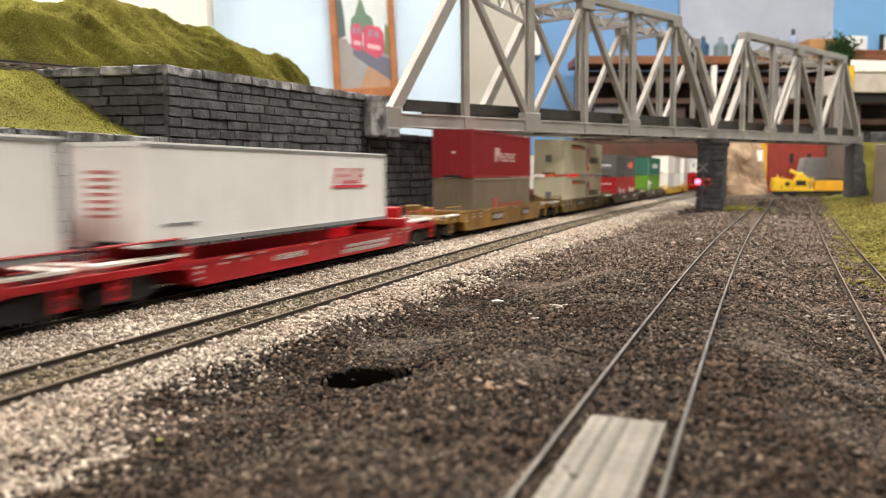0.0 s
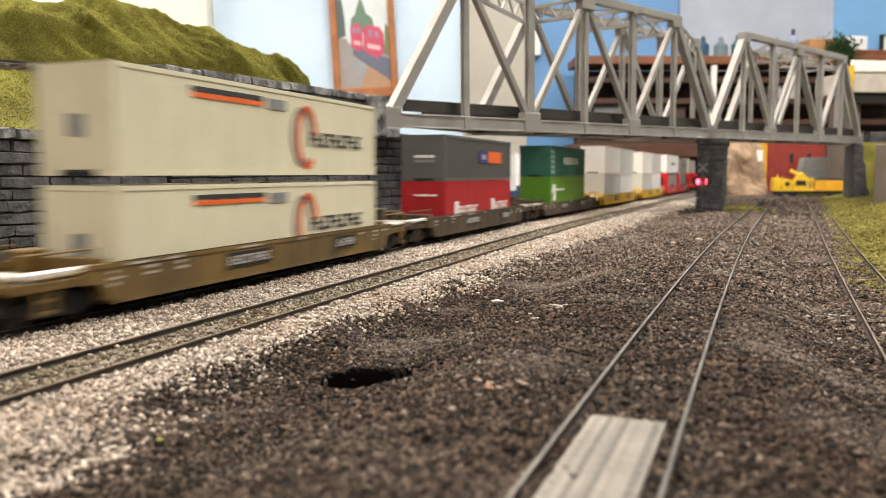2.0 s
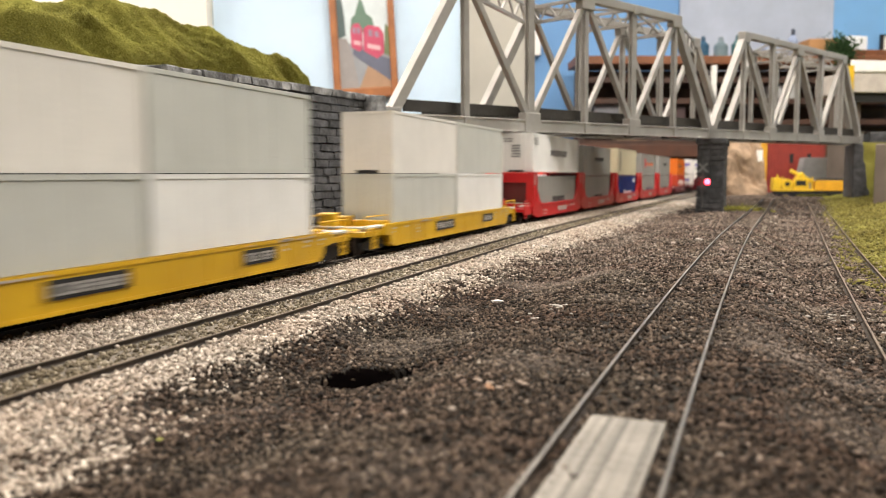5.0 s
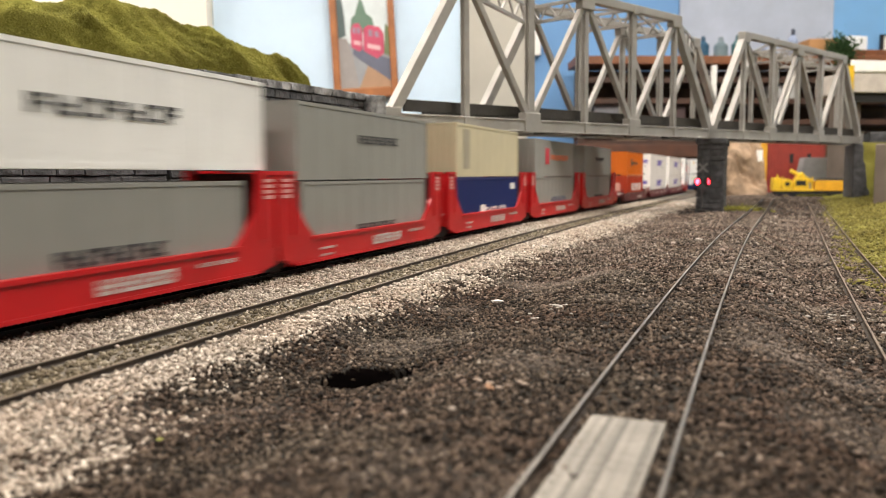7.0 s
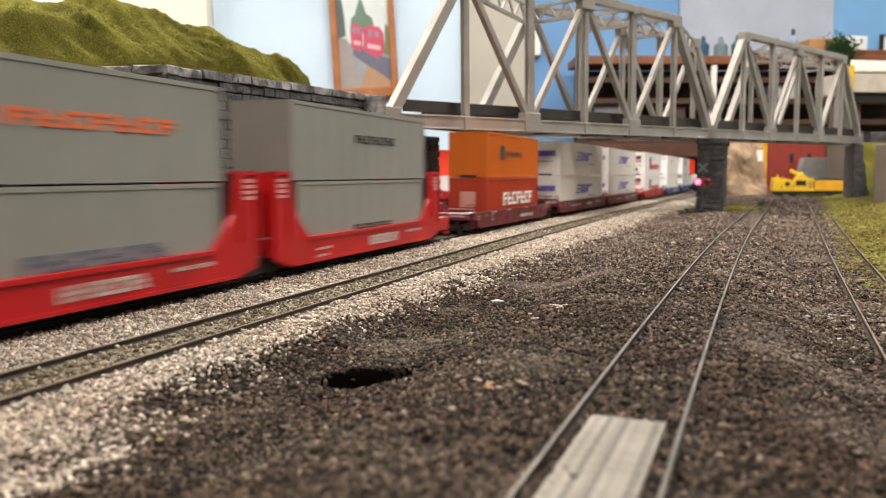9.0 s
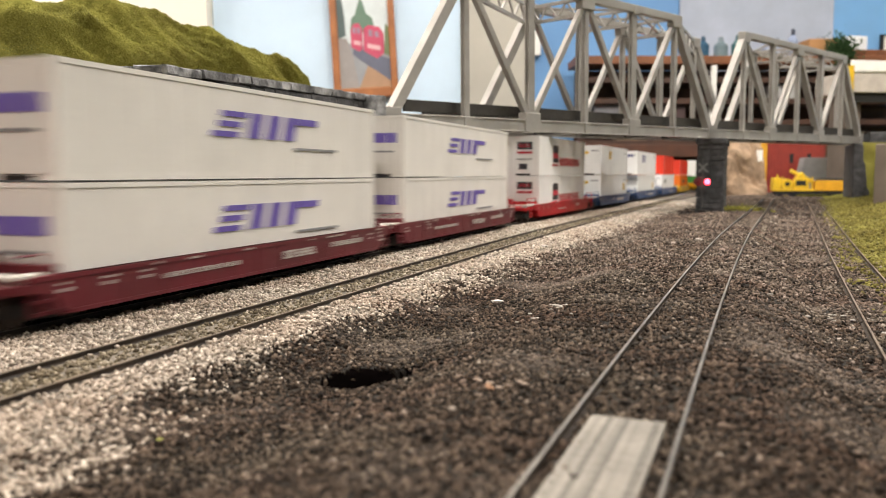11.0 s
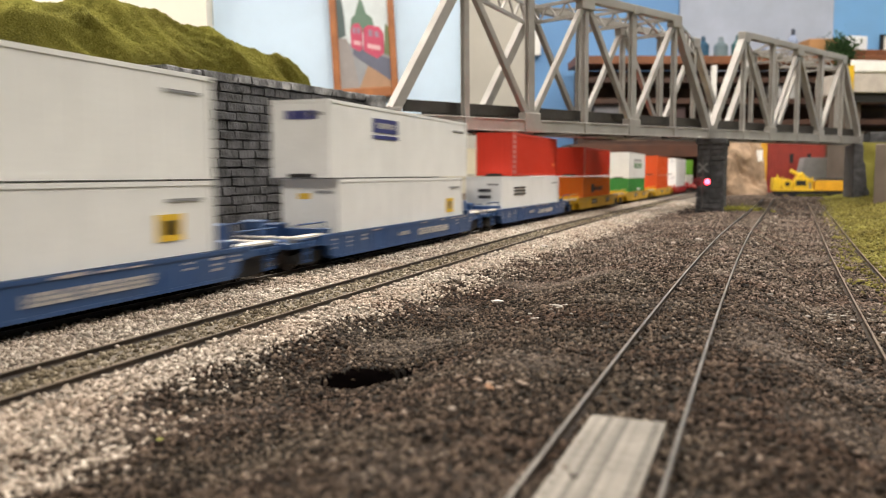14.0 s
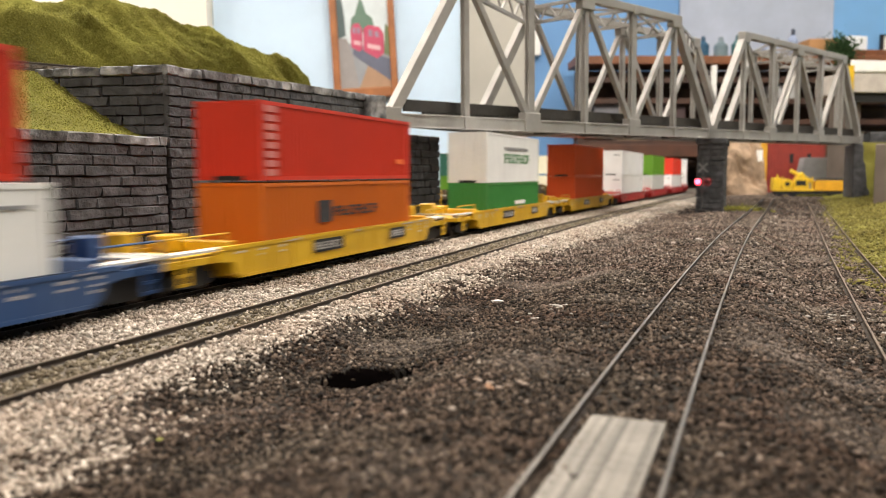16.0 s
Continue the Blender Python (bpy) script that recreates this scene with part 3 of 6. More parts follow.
# ---- stone retaining walls ----
def block_variants():
    out = []
    for k in range(8):
        bm = bmesh.new()
        # face towards -y, from x 0 to 1, z 0 to 1, bulging in y
        g = 0.04
        back = [bm.verts.new(p) for p in ((0.0, 0.8, 0), (1, 0.8, 0), (1, 0.8, 1), (0, 0.8, 1))]
        rim = [bm.verts.new((x + random.uniform(-g, g) * 0.5, 0.0, z + random.uniform(-g, g))) for x, z in ((0.008, 0.025), (0.992, 0.025), (0.992, 0.975), (0.008, 0.975))]
        face = [bm.verts.new((x + random.uniform(-0.03, 0.03), -random.uniform(0.42, 0.75), z + random.uniform(-0.07, 0.07))) for x, z in ((0.025, 0.14), (0.4, 0.11), (0.7, 0.13), (0.975, 0.14), (0.975, 0.87), (0.68, 0.9), (0.35, 0.89), (0.025, 0.87))]
        bm.faces.new((rim[0], rim[1], face[3], face[2], face[1], face[0]))
        bm.faces.new((rim[1], rim[2], face[4], face[3]))
        bm.faces.new((rim[2], rim[3], face[7], face[6], face[5], face[4]))
        bm.faces.new((rim[3], rim[0], face[0], face[7]))
        for a in (0, 1, 2):
            bm.faces.new((face[a], face[a + 1], face[6 - a], face[7 - a]))
        for a in range(4):
            bm.faces.new((back[a], back[(a + 1) % 4], rim[(a + 1) % 4], rim[a]))
        bmesh.ops.recalc_face_normals(bm, faces=bm.faces[:])
        bmesh.ops.scale(bm, vec=(MM, MM, MM), verts=bm.verts[:])
        me = bpy.data.meshes.new("stone_block")
        bm.to_mesh(me)
        bm.free()
        me.materials.append(STONE)
        out.append(me)
        cap = me.copy()
        cap.materials[0] = CAPSTONE
        CAPS.append(cap)
    return out


CAPS = []


def stone_wall(name, p, q, base, top0, top1, label, course=6.1, cap=True, quoin=False):
    """A wall of coursed stones with its face on the right of the way from p to q."""
    thing = empty(name, Matrix(), label, "retaining wall", kind="structure")
    p, q = np.array(p, float), np.array(q, float)
    length = np.linalg.norm(q - p)
    d = (q - p) / length
    ang = math.degrees(math.atan2(d[1], d[0]))
    bm = bmesh.new()
    prism(bm, [(0, base), (length, base), (length, top1 - 0.8), (0, top0 - 0.8)], 0.9, 14)
    core = part("core", bm, MORTAR, thing)
    core.matrix_basis = pose(p[0] * MM, p[1] * MM, 0, 0, 0, ang)
    rows = int(round((top0 - base) / course))
    for r in range(rows):
        x = -random.uniform(0, 9) if r % 2 else 0.0
        f0, f1 = r / rows, (r + 1) / rows
        while x < length - 0.5:
            w = random.choice((11.0, 15.0, 20.0, 26.0)) * random.uniform(0.85, 1.15)
            x0, x1 = max(x, 0), min(x + w, length)
            if length - x1 < 4:
                x1 = length
            x += w if x1 < length else 1e6
            if x1 - x0 < 2.5:
                continue
            mid = (x0 + x1) / 2 / length
            top = top0 + (top1 - top0) * mid
            z0, z1 = base + (top - base) * f0, base + (top - base) * f1
            last = cap and r == rows - 1
            ob = new("stone_block", (CAPS if last else BLOCKS)[random.randrange(8)])
            depth = random.uniform(1.3, 2.9) + (1.2 if last else 0)
            local = Matrix.LocRotScale(((p[0] + d[0] * x0) * MM, (p[1] + d[1] * x0) * MM, z0 * MM + (random.uniform(-0.3, 0.3) * MM if last else 0)), Euler((0, 0, radians(ang))), (x1 - x0, depth, z1 - z0))
            ob.matrix_basis = local
            ob.parent = thing
        if quoin:
            ob = new("stone_block", (CAPS if cap and r == rows - 1 else BLOCKS)[random.randrange(8)])
            wq = random.uniform(7.5, 9.5)
            zq0, zq1 = base + (top0 - base) * f0, base + (top0 - base) * f1
            ob.matrix_basis = Matrix.LocRotScale(((p[0] - d[0] * 1.2) * MM + d[1] * 1.6 * MM, (p[1] - d[1] * 1.2) * MM - d[0] * 1.6 * MM, zq0 * MM), Euler((0, 0, radians(ang))), (wq, 2.6, zq1 - zq0))
            ob.parent = thing
    return thing


CORNER, WALL_END = (-138, 413), (-56, 600)


def walls_of_stone():
    stone_wall("retaining_wall_tall", CORNER, WALL_END, -8, 94.5, 98, "tall dark grey cut-stone retaining wall beside the main line", course=5.2, quoin=True)
    stone_wall("retaining_wall_return", (-205, 420), (CORNER[0] - 0.5, CORNER[1] + 1), 30, 93, 94.5, "return face of the dark grey stone wall above the turf slope", course=5.0)
    a, b = on_line(60, -272)[0], on_line(425, -272)[0]
    stone_wall("retaining_wall_low", a, (-137.5, 408), -8, 58.5, 58.5, "low dark grey cut-stone retaining wall under the turf slope", course=4.8)
    stone_wall("bridge_abutment_wall", (-55, 603), (-4, 722), -8, 71.5, 72.5, "dark stone abutment wall under the bridge end", cap=False)


# ---- bank, hill and upper track ----
def sheet(name, rows, material, bulge=0.0, seed=1, sub=26, label="", category="hill", flock=0):
    """A surface through rows of plan points with heights, with noise across it; rows run the same way."""
    rs = np.random.RandomState(seed)
    rows = [np.array(r, float) for r in rows]
    k = 90
    fine = []
    for r in rows:
        t = np.linspace(0, 1, len(r))
        tt = np.linspace(0, 1, k)
        fine.append(np.stack([np.interp(tt, t, r[:, j]) for j in range(3)], 1))
    fine = np.array(fine)
    vt = np.linspace(0, 1, len(rows))
    vv = np.linspace(0, 1, sub)
    G = np.stack([np.stack([np.interp(vv, vt, fine[:, i, j]) for i in range(k)], 1) for j in range(3)], 2)
    edge = np.sin(np.pi * np.clip(vv, 0, 1))[:, None] ** 0.5
    X, Y, Z = G[..., 0], G[..., 1], G[..., 2]
    dz = bulge * (wave(X, Y + Z, 70, seed) + 0.55 * wave(X + Z, Y, 26, seed + 1) + 0.28 * wave(X, Y + Z, 11, seed + 2) + 0.11 * wave(X + Z, Y - Z, 6, seed + 3)) * edge
    G[..., 2] = Z + dz
    G[..., 1] = Y - dz * 0.8
    i = (np.arange(sub - 1)[:, None] * k + np.arange(k - 1)[None, :]).ravel()
    f = np.stack([i, i + 1, i + k + 1, i + k], 1)
    ob = arrays(name, G.reshape(-1, 3), f, material)
    ob.data.polygons.foreach_set("use_smooth", np.ones(len(f), dtype=bool))
    tagged(ob, label, category, kind="structure")
    if flock:
        a = rs.randint(0, sub - 1, flock), rs.randint(0, k - 1, flock)
        w0, w1 = rs.uniform(0, 1, flock)[:, None], rs.uniform(0, 1, flock)[:, None]
        P = (G[a[0], a[1]] * (1 - w0) + G[a[0] + 1, a[1]] * w0) * (1 - w1) + (G[a[0], a[1] + 1] * (1 - w0) + G[a[0] + 1, a[1] + 1] * w0) * w1
        tagged(grains("turf_flock", P + rs.normal(0, 0.25, P.shape), rs.uniform(0.25, 0.55, flock), TURF, rs, 0.7), "yellow-green ground foam turf covering the " + category, "turf", kind="stuff")
    return ob


def upland():
    low = [(*on_line(s, -276)[0], 57.0) for s in np.linspace(40, 400, 12)]
    low[-1] = (-141, 412, 57.0)
    up = [(-430, 150, 88), (-370, 230, 89), (-300, 318, 90.5), (-255, 370, 91), (-215, 410, 91.5), (-203, 422, 91.8)]
    sheet("turf_slope", [low, [((a[0] + b[0]) / 2, (a[1] + b[1]) / 2, (a[2] + b[2]) / 2 - 3) for a, b in zip(np.array(low)[np.linspace(0, 11, 6).astype(int)], up)], up], GRASS_BED, 1.6, 21, 30, "yellow-green turf slope above the low stone wall", "slope", 26000)
    front = [(-430, 150, 88), (-370, 230, 89), (-300, 318, 90.5), (-203, 422, 91.8), (-139, 422, 93), (-98, 510, 95), (-57, 606, 97), (-48, 640, 97)]
    foot = [(-520, 260, 90), (-420, 350, 91), (-345, 430, 92), (-290, 500, 93), (-235, 560, 94), (-170, 640, 95), (-120, 700, 96), (-85, 740, 96)]
    sheet("upper_roadbed", [front, foot], BALLAST_BED, 0.5, 31, 20, "ballasted roadbed of the upper track behind the stone wall", "roadbed")
    ridge = [(-560, 420, 150), (-430, 500, 158), (-345, 560, 164), (-270, 600, 166), (-222, 632, 167), (-203, 650, 158), (-182, 670, 151), (-159, 690, 143), (-131, 710, 138), (-117, 722, 126), (-108, 728, 97)]
    foot2 = [(-520, 262, 89), (-420, 352, 90), (-345, 432, 91), (-318, 470, 92), (-290, 502, 92), (-262, 535, 93), (-235, 562, 93), (-205, 600, 94), (-170, 642, 94), (-135, 690, 95), (-112, 712, 94)]
    mid = [(a[0] * 0.55 + b[0] * 0.45, a[1] * 0.6 + b[1] * 0.4, a[2] * 0.3 + b[2] * 0.7) for a, b in zip(foot2, ridge)]
    back = [(x - 15, y + 60, 60) for x, y, z in ridge]
    sheet("turf_hill", [foot2, mid, ridge, back], GRASS_BED, 6.5, 41, 70, "yellow-green turf covered hill behind the upper track", "hill", 95000)
    pts = np.array([(-446, 160, 95), (-386, 240, 95.6), (-315, 328, 96.5), (-222, 432, 98), (-165, 500, 99), (-110, 585, 100), (-66, 640, 101)], float)

    def upper(s, n):
        t = np.linspace(0, 600, len(pts))
        p = np.array([np.interp(s, t, pts[:, 0]), np.interp(s, t, pts[:, 1])])
        q = np.array([np.interp(s + 40, t, pts[:, 0]) - np.interp(s - 40, t, pts[:, 0]), np.interp(s + 40, t, pts[:, 1]) - np.interp(s - 40, t, pts[:, 1])])
        q = q / np.linalg.norm(q)
        return p + np.array([q[1], -q[0]]) * n

    track("upper_track", upper, 45, 590, lambda s: float(np.interp(s, np.linspace(0, 600, len(pts)), pts[:, 2])), "upper railway track along the foot of the turf hill", (50, 580), RAIL_SIDE, RAIL_SIDE)


# ---- truss bridge ----
PANEL, RISE, BRIDGE_W, SKEW = 82.3, 121.0, 65.0, 2


def bridge_matrix(d):
    g = 0.0138
    x = Vector((0.70711, 0.70711, g)).normalized()
    y = Vector((-0.70711, 0.70711, 0))
    z = x.cross(y)
    m = Matrix((x, y, z)).transposed().to_4x4()
    return Matrix.Translation(((137 + d) * MM, (790 + d) * MM, (83.3 + 0.0195 * d) * MM)) @ m


def bridge_span(d):
    """One through-truss span; its axis runs along x, the near truss at y = 0, z from the middle of the lower chord."""
    thing = empty("truss_bridge_span", bridge_matrix(d), "silver-grey steel through-truss railway bridge span", "bridge", "bridge spans")
    L = 6 * PANEL
    for y, s, o in ((0, -1, 0.0), (BRIDGE_W, 1, SKEW * PANEL)):
        bm = bmesh.new()
        beam(bm, (o - 5, y, 0), (o + L + 5, y, 0), 6.5, 10.0)
        for k in (0.5, -0.5):
            beam(bm, (o - 5, y + s * 3.4, k * 9.6), (o + L + 5, y + s * 3.4, k * 9.6), 1.2, 1.2)
        part("bottom_chord", bm, STEEL, thing, bevel=0.3)
        bm = bmesh.new()
        beam(bm, (o + PANEL, y, RISE), (o + L - PANEL, y, RISE), 8, 7.5)
        part("top_chord", bm, STEEL, thing, bevel=0.3)
        for a, b in (((o, y, 2), (o + PANEL, y, RISE)), ((o + L, y, 2), (o + L - PANEL, y, RISE))):
            bm = bmesh.new()
            beam(bm, a, b, 8.5, 8, up=(0, 1, 0))
            part("end_post", bm, STEEL, thing, bevel=0.3)
        for k in range(1, 6):
            bm = bmesh.new()
            w = 8.0 if k in (2, 4) else 5.2
            for e in (-1, 1):
                beam(bm, (o + k * PANEL, y + e * 1.9, 0), (o + k * PANEL, y + e * 1.9, RISE), 1.2, w, up=(1, 0, 0))
            beam(bm, (o + k * PANEL, y, 0), (o + k * PANEL, y, RISE), 3.2, w * 0.5, up=(1, 0, 0))
            part("post", bm, STEEL, thing)
        for a, b in ((1, 2), (3, 2), (3, 4), (5, 4)):
            bm = bmesh.new()
            beam(bm, (o + a * PANEL, y, RISE - 2), (o + b * PANEL, y, 3), 5.5, 5.0, up=(0, 1, 0))
            part("diagonal", bm, STEEL, thing, bevel=0.25)
        for k, z, w, h in [(0, 2, 18, 16), (6, 2, 18, 16), (2, 3, 21, 17), (4, 3, 21, 17), (1, 0, 9, 11), (3, 0, 9, 11), (5, 0, 9, 11), (1, RISE - 3, 18, 13), (5, RISE - 3, 18, 13), (3, RISE - 4, 20, 14), (2, RISE - 1, 10, 9), (4, RISE - 1, 10, 9)]:
            bm = bmesh.new()
            box(bm, o + k * PANEL - w / 2, y - 4.4, z - h / 2, o + k * PANEL + w / 2, y + 4.4, z + h / 2)
            part("gusset_plate", bm, STEEL, thing, bevel=0.5)
    skew = lambda y: SKEW * PANEL * y / BRIDGE_W
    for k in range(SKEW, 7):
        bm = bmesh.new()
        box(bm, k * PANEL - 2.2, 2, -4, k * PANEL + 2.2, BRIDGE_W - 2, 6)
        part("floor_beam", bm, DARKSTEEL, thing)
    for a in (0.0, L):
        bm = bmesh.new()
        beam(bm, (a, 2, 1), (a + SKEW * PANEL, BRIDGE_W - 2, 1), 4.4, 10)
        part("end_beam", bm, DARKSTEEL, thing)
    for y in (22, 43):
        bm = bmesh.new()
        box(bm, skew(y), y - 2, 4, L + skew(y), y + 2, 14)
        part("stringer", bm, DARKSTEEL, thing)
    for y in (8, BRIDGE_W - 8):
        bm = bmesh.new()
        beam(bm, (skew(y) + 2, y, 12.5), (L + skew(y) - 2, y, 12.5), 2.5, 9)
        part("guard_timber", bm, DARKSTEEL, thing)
    k = 0
    for x in np.arange(skew(BRIDGE_W / 2), L + skew(BRIDGE_W / 2), 7.0):
        ob = new("tie", TIES[k % 4])
        ob.matrix_basis = pose(x * MM, BRIDGE_W / 2 * MM, 0.0156, 0, 0, 90)
        ob.parent = thing
        k += 1
    for y in (BRIDGE_W / 2 - 8.25, BRIDGE_W / 2 + 8.25):
        rail = rail_mesh([(x, y, 17.7) for x in np.linspace(skew(y) - 6, L + skew(y) + 6, 12)], "rail", RAIL_SIDE, RAIL_GREY)
        rail.parent = thing
    # sway struts, skewed portal lattices and top bracing
    for k in range(1 + SKEW, 6):
        bm = bmesh.new()
        for z in (RISE, RISE - 15):
            beam(bm, (k * PANEL, 0, z), (k * PANEL, BRIDGE_W, z), 3, 3)
        for j in range(6):
            a, b = BRIDGE_W * j / 6, BRIDGE_W * (j + 1) / 6
            beam(bm, (k * PANEL, a, RISE - (15 if j % 2 else 0)), (k * PANEL, b, RISE - (0 if j % 2 else 15)), 1.6, 1.6)
        part("sway_frame", bm, STEEL, thing)
    for k in range(1 + SKEW, 5):
        bm = bmesh.new()
        beam(bm, (k * PANEL, 2, RISE + 1), ((k + 1) * PANEL, BRIDGE_W - 2, RISE + 1), 2.2, 2.2)
        beam(bm, ((k + 1) * PANEL, 2, RISE - 1), (k * PANEL, BRIDGE_W - 2, RISE - 1), 2.2, 2.2)
        part("lateral_brace", bm, STEEL, thing)
    for x in (PANEL, 2 * PANEL, 5 * PANEL, 4 * PANEL):
        far = x + SKEW * PANEL if x in (PANEL, 5 * PANEL) else (SKEW + 1) * PANEL if x == 2 * PANEL else 6 * PANEL
        bm = bmesh.new()
        beam(bm, (x, 0, RISE), (far, BRIDGE_W, RISE), 2.6, 2.6)
        part("top_strut", bm, STEEL, thing)
    for x in (PANEL, 5 * PANEL):
        bm = bmesh.new()
        p0, p1 = Vector((x, 0, RISE)), Vector((x + SKEW * PANEL, BRIDGE_W, RISE))
        beam(bm, p0 - Vector((0, 0, 17)), p1 - Vector((0, 0, 17)), 3, 3)
        for j in range(10):
            a, b = p0.lerp(p1, j / 10), p0.lerp(p1, (j + 1) / 10)
            beam(bm, a - Vector((0, 0, 17 if j % 2 else 0)), b - Vector((0, 0, 0 if j % 2 else 17)), 1.7, 1.7)
        part("portal_lattice", bm, STEEL, thing)
    return thing


def bridge():
    bridge_span(-177)
    bridge_span(174.5)
    # bearing block on the left abutment
    m = bridge_matrix(-177)
    thing = empty("bridge_bearing", m, "grey concrete bearing block at the bridge end", "bearing block")
    bm = bmesh.new()
    box(bm, -22, -7, -13, 5, BRIDGE_W + 6, -5.5)
    part("bed_stone", bm, CAPSTONE, thing, bevel=0.6)
    bm = bmesh.new()
    box(bm, -24, -8, -12, -9, BRIDGE_W + 8, 17)
    part("back_wall", bm, CAPSTONE, thing, bevel=0.6)
    # middle pier, its long side along the tracks
    m = Matrix.Translation((0.311, 0.958, 0.0867)) @ pose(0, 0, 0, 0, 0, -21)
    thing = empty("bridge_pier", m, "dark grey stone bridge pier standing between the tracks", "bridge pier")
    bm = bmesh.new()
    vs = box(bm, -14.5, 0, -94, 14.5, 96, -12)
    for v in vs[4:]:
        v.co.x *= 0.9
    part("shaft", bm, STONE, thing)
    bm = bmesh.new()
    box(bm, -17, -3, -12, 17, 99, -5.2)
    part("cap", bm, STONE, thing, bevel=0.6)
    for r in range(13):
        z = (-93 + r * 6.2) * MM
        for c in range(2):
            ob = new("stone_block", BLOCKS[random.randrange(8)])
            ob.matrix_basis = Matrix.LocRotScale(((-14.3 + c * 14.3) * MM, -0.2 * MM, z), Euler((0, 0, 0)), (14.2, 1.6, 6.1))
            ob.parent = thing
        for c in range(5):
            ob = new("stone_block", BLOCKS[random.randrange(8)])
            ob.matrix_basis = Matrix.LocRotScale((-14.4 * MM, (96 - c * 19.2) * MM, z), Euler((0, 0, radians(-90))), (19, 1.6, 6.1))
            ob.parent = thing
            ob = new("stone_block", BLOCKS[random.randrange(8)])
            ob.matrix_basis = Matrix.LocRotScale((14.4 * MM, c * 19.2 * MM, z), Euler((0, 0, radians(90))), (19, 1.6, 6.1))
            ob.parent = thing
    # far abutment
    m = Matrix.Translation((0.667, 1.300, 0.0935)) @ pose(0, 0, 0, 0, 0, -21)
    thing = empty("bridge_abutment", m, "dark grey stone abutment carrying the far bridge end", "abutment")
    bm = bmesh.new()
    box(bm, -18, 0, -106, 40, 150, -6.2)
    part("body", bm, STONE, thing, bevel=1.0)
    bm = bmesh.new()
    box(bm, 4, 0, -6, 40, 150, 12)
    part("back_wall", bm, STONE, thing, bevel=1.0)


# ---- crossing flasher ----
FLASHERS = []


def crossing_signal():
    base = np.array((296, 938.0))
    z0 = float(ground_z(base[0], base[1]))
    thing = empty("crossing_signal", pose(base[0] * MM, base[1] * MM, z0 * MM, 0, 0, -18), "railway crossing flasher with crossbuck and two red lamps", "crossing signal")
    bm = bmesh.new()
    tube(bm, (0, 0, 0), (0, 0, 62), 1.1, 1.0)
    part("mast", bm, paint("signal_grey", (0.06, 0.06, 0.06), 0.5), thing)
    bm = bmesh.new()
    box(bm, -4, -4, -1, 4, 4, 4)
    part("foot", bm, BLACK, thing, bevel=0.4)
    for a in (45, -45):
        bm = bmesh.new()
        t = radians(a)
        beam(bm, (-7 * math.cos(t), -1.4, 52 - 7 * math.sin(t)), (7 * math.cos(t), -1.4, 52 + 7 * math.sin(t)), 0.6, 2.0)
        part("crossbuck_arm", bm, paint("grimy_white_sign", (0.16, 0.16, 0.155), 0.7), thing)
    bm = bmesh.new()
    beam(bm, (-8, 0, 36), (8, 0, 36), 1.2, 1.2)
    part("lamp_bar", bm, BLACK, thing)
    for x in (-5.2, 5.2):
        bm = bmesh.new()
        tube(bm, (x, 0.6, 36), (x, 1.6, 36), 5.0, 5.0, 16)
        part("target", bm, BLACK, thing)
        lens = new("lamp")
        lens.parent = thing
        lens.matrix_basis = pose(x * MM, -1.2 * MM, 0.036)
        bm = bmesh.new()
        tube(bm, (0, 0, 0), (0, -1.6, 0), 3.2, 2.2, 16)
        part("lit_lens", bm, LAMPGLOW, lens, "glowing red lens")
        bm = bmesh.new()
        tube(bm, (0, 0.1, 0), (0, 1.6, 0), 3.2, 2.2, 16)
        part("dark_lens", bm, LAMPOFF, lens, "unlit dark lens")
        FLASHERS.append((lens, x))


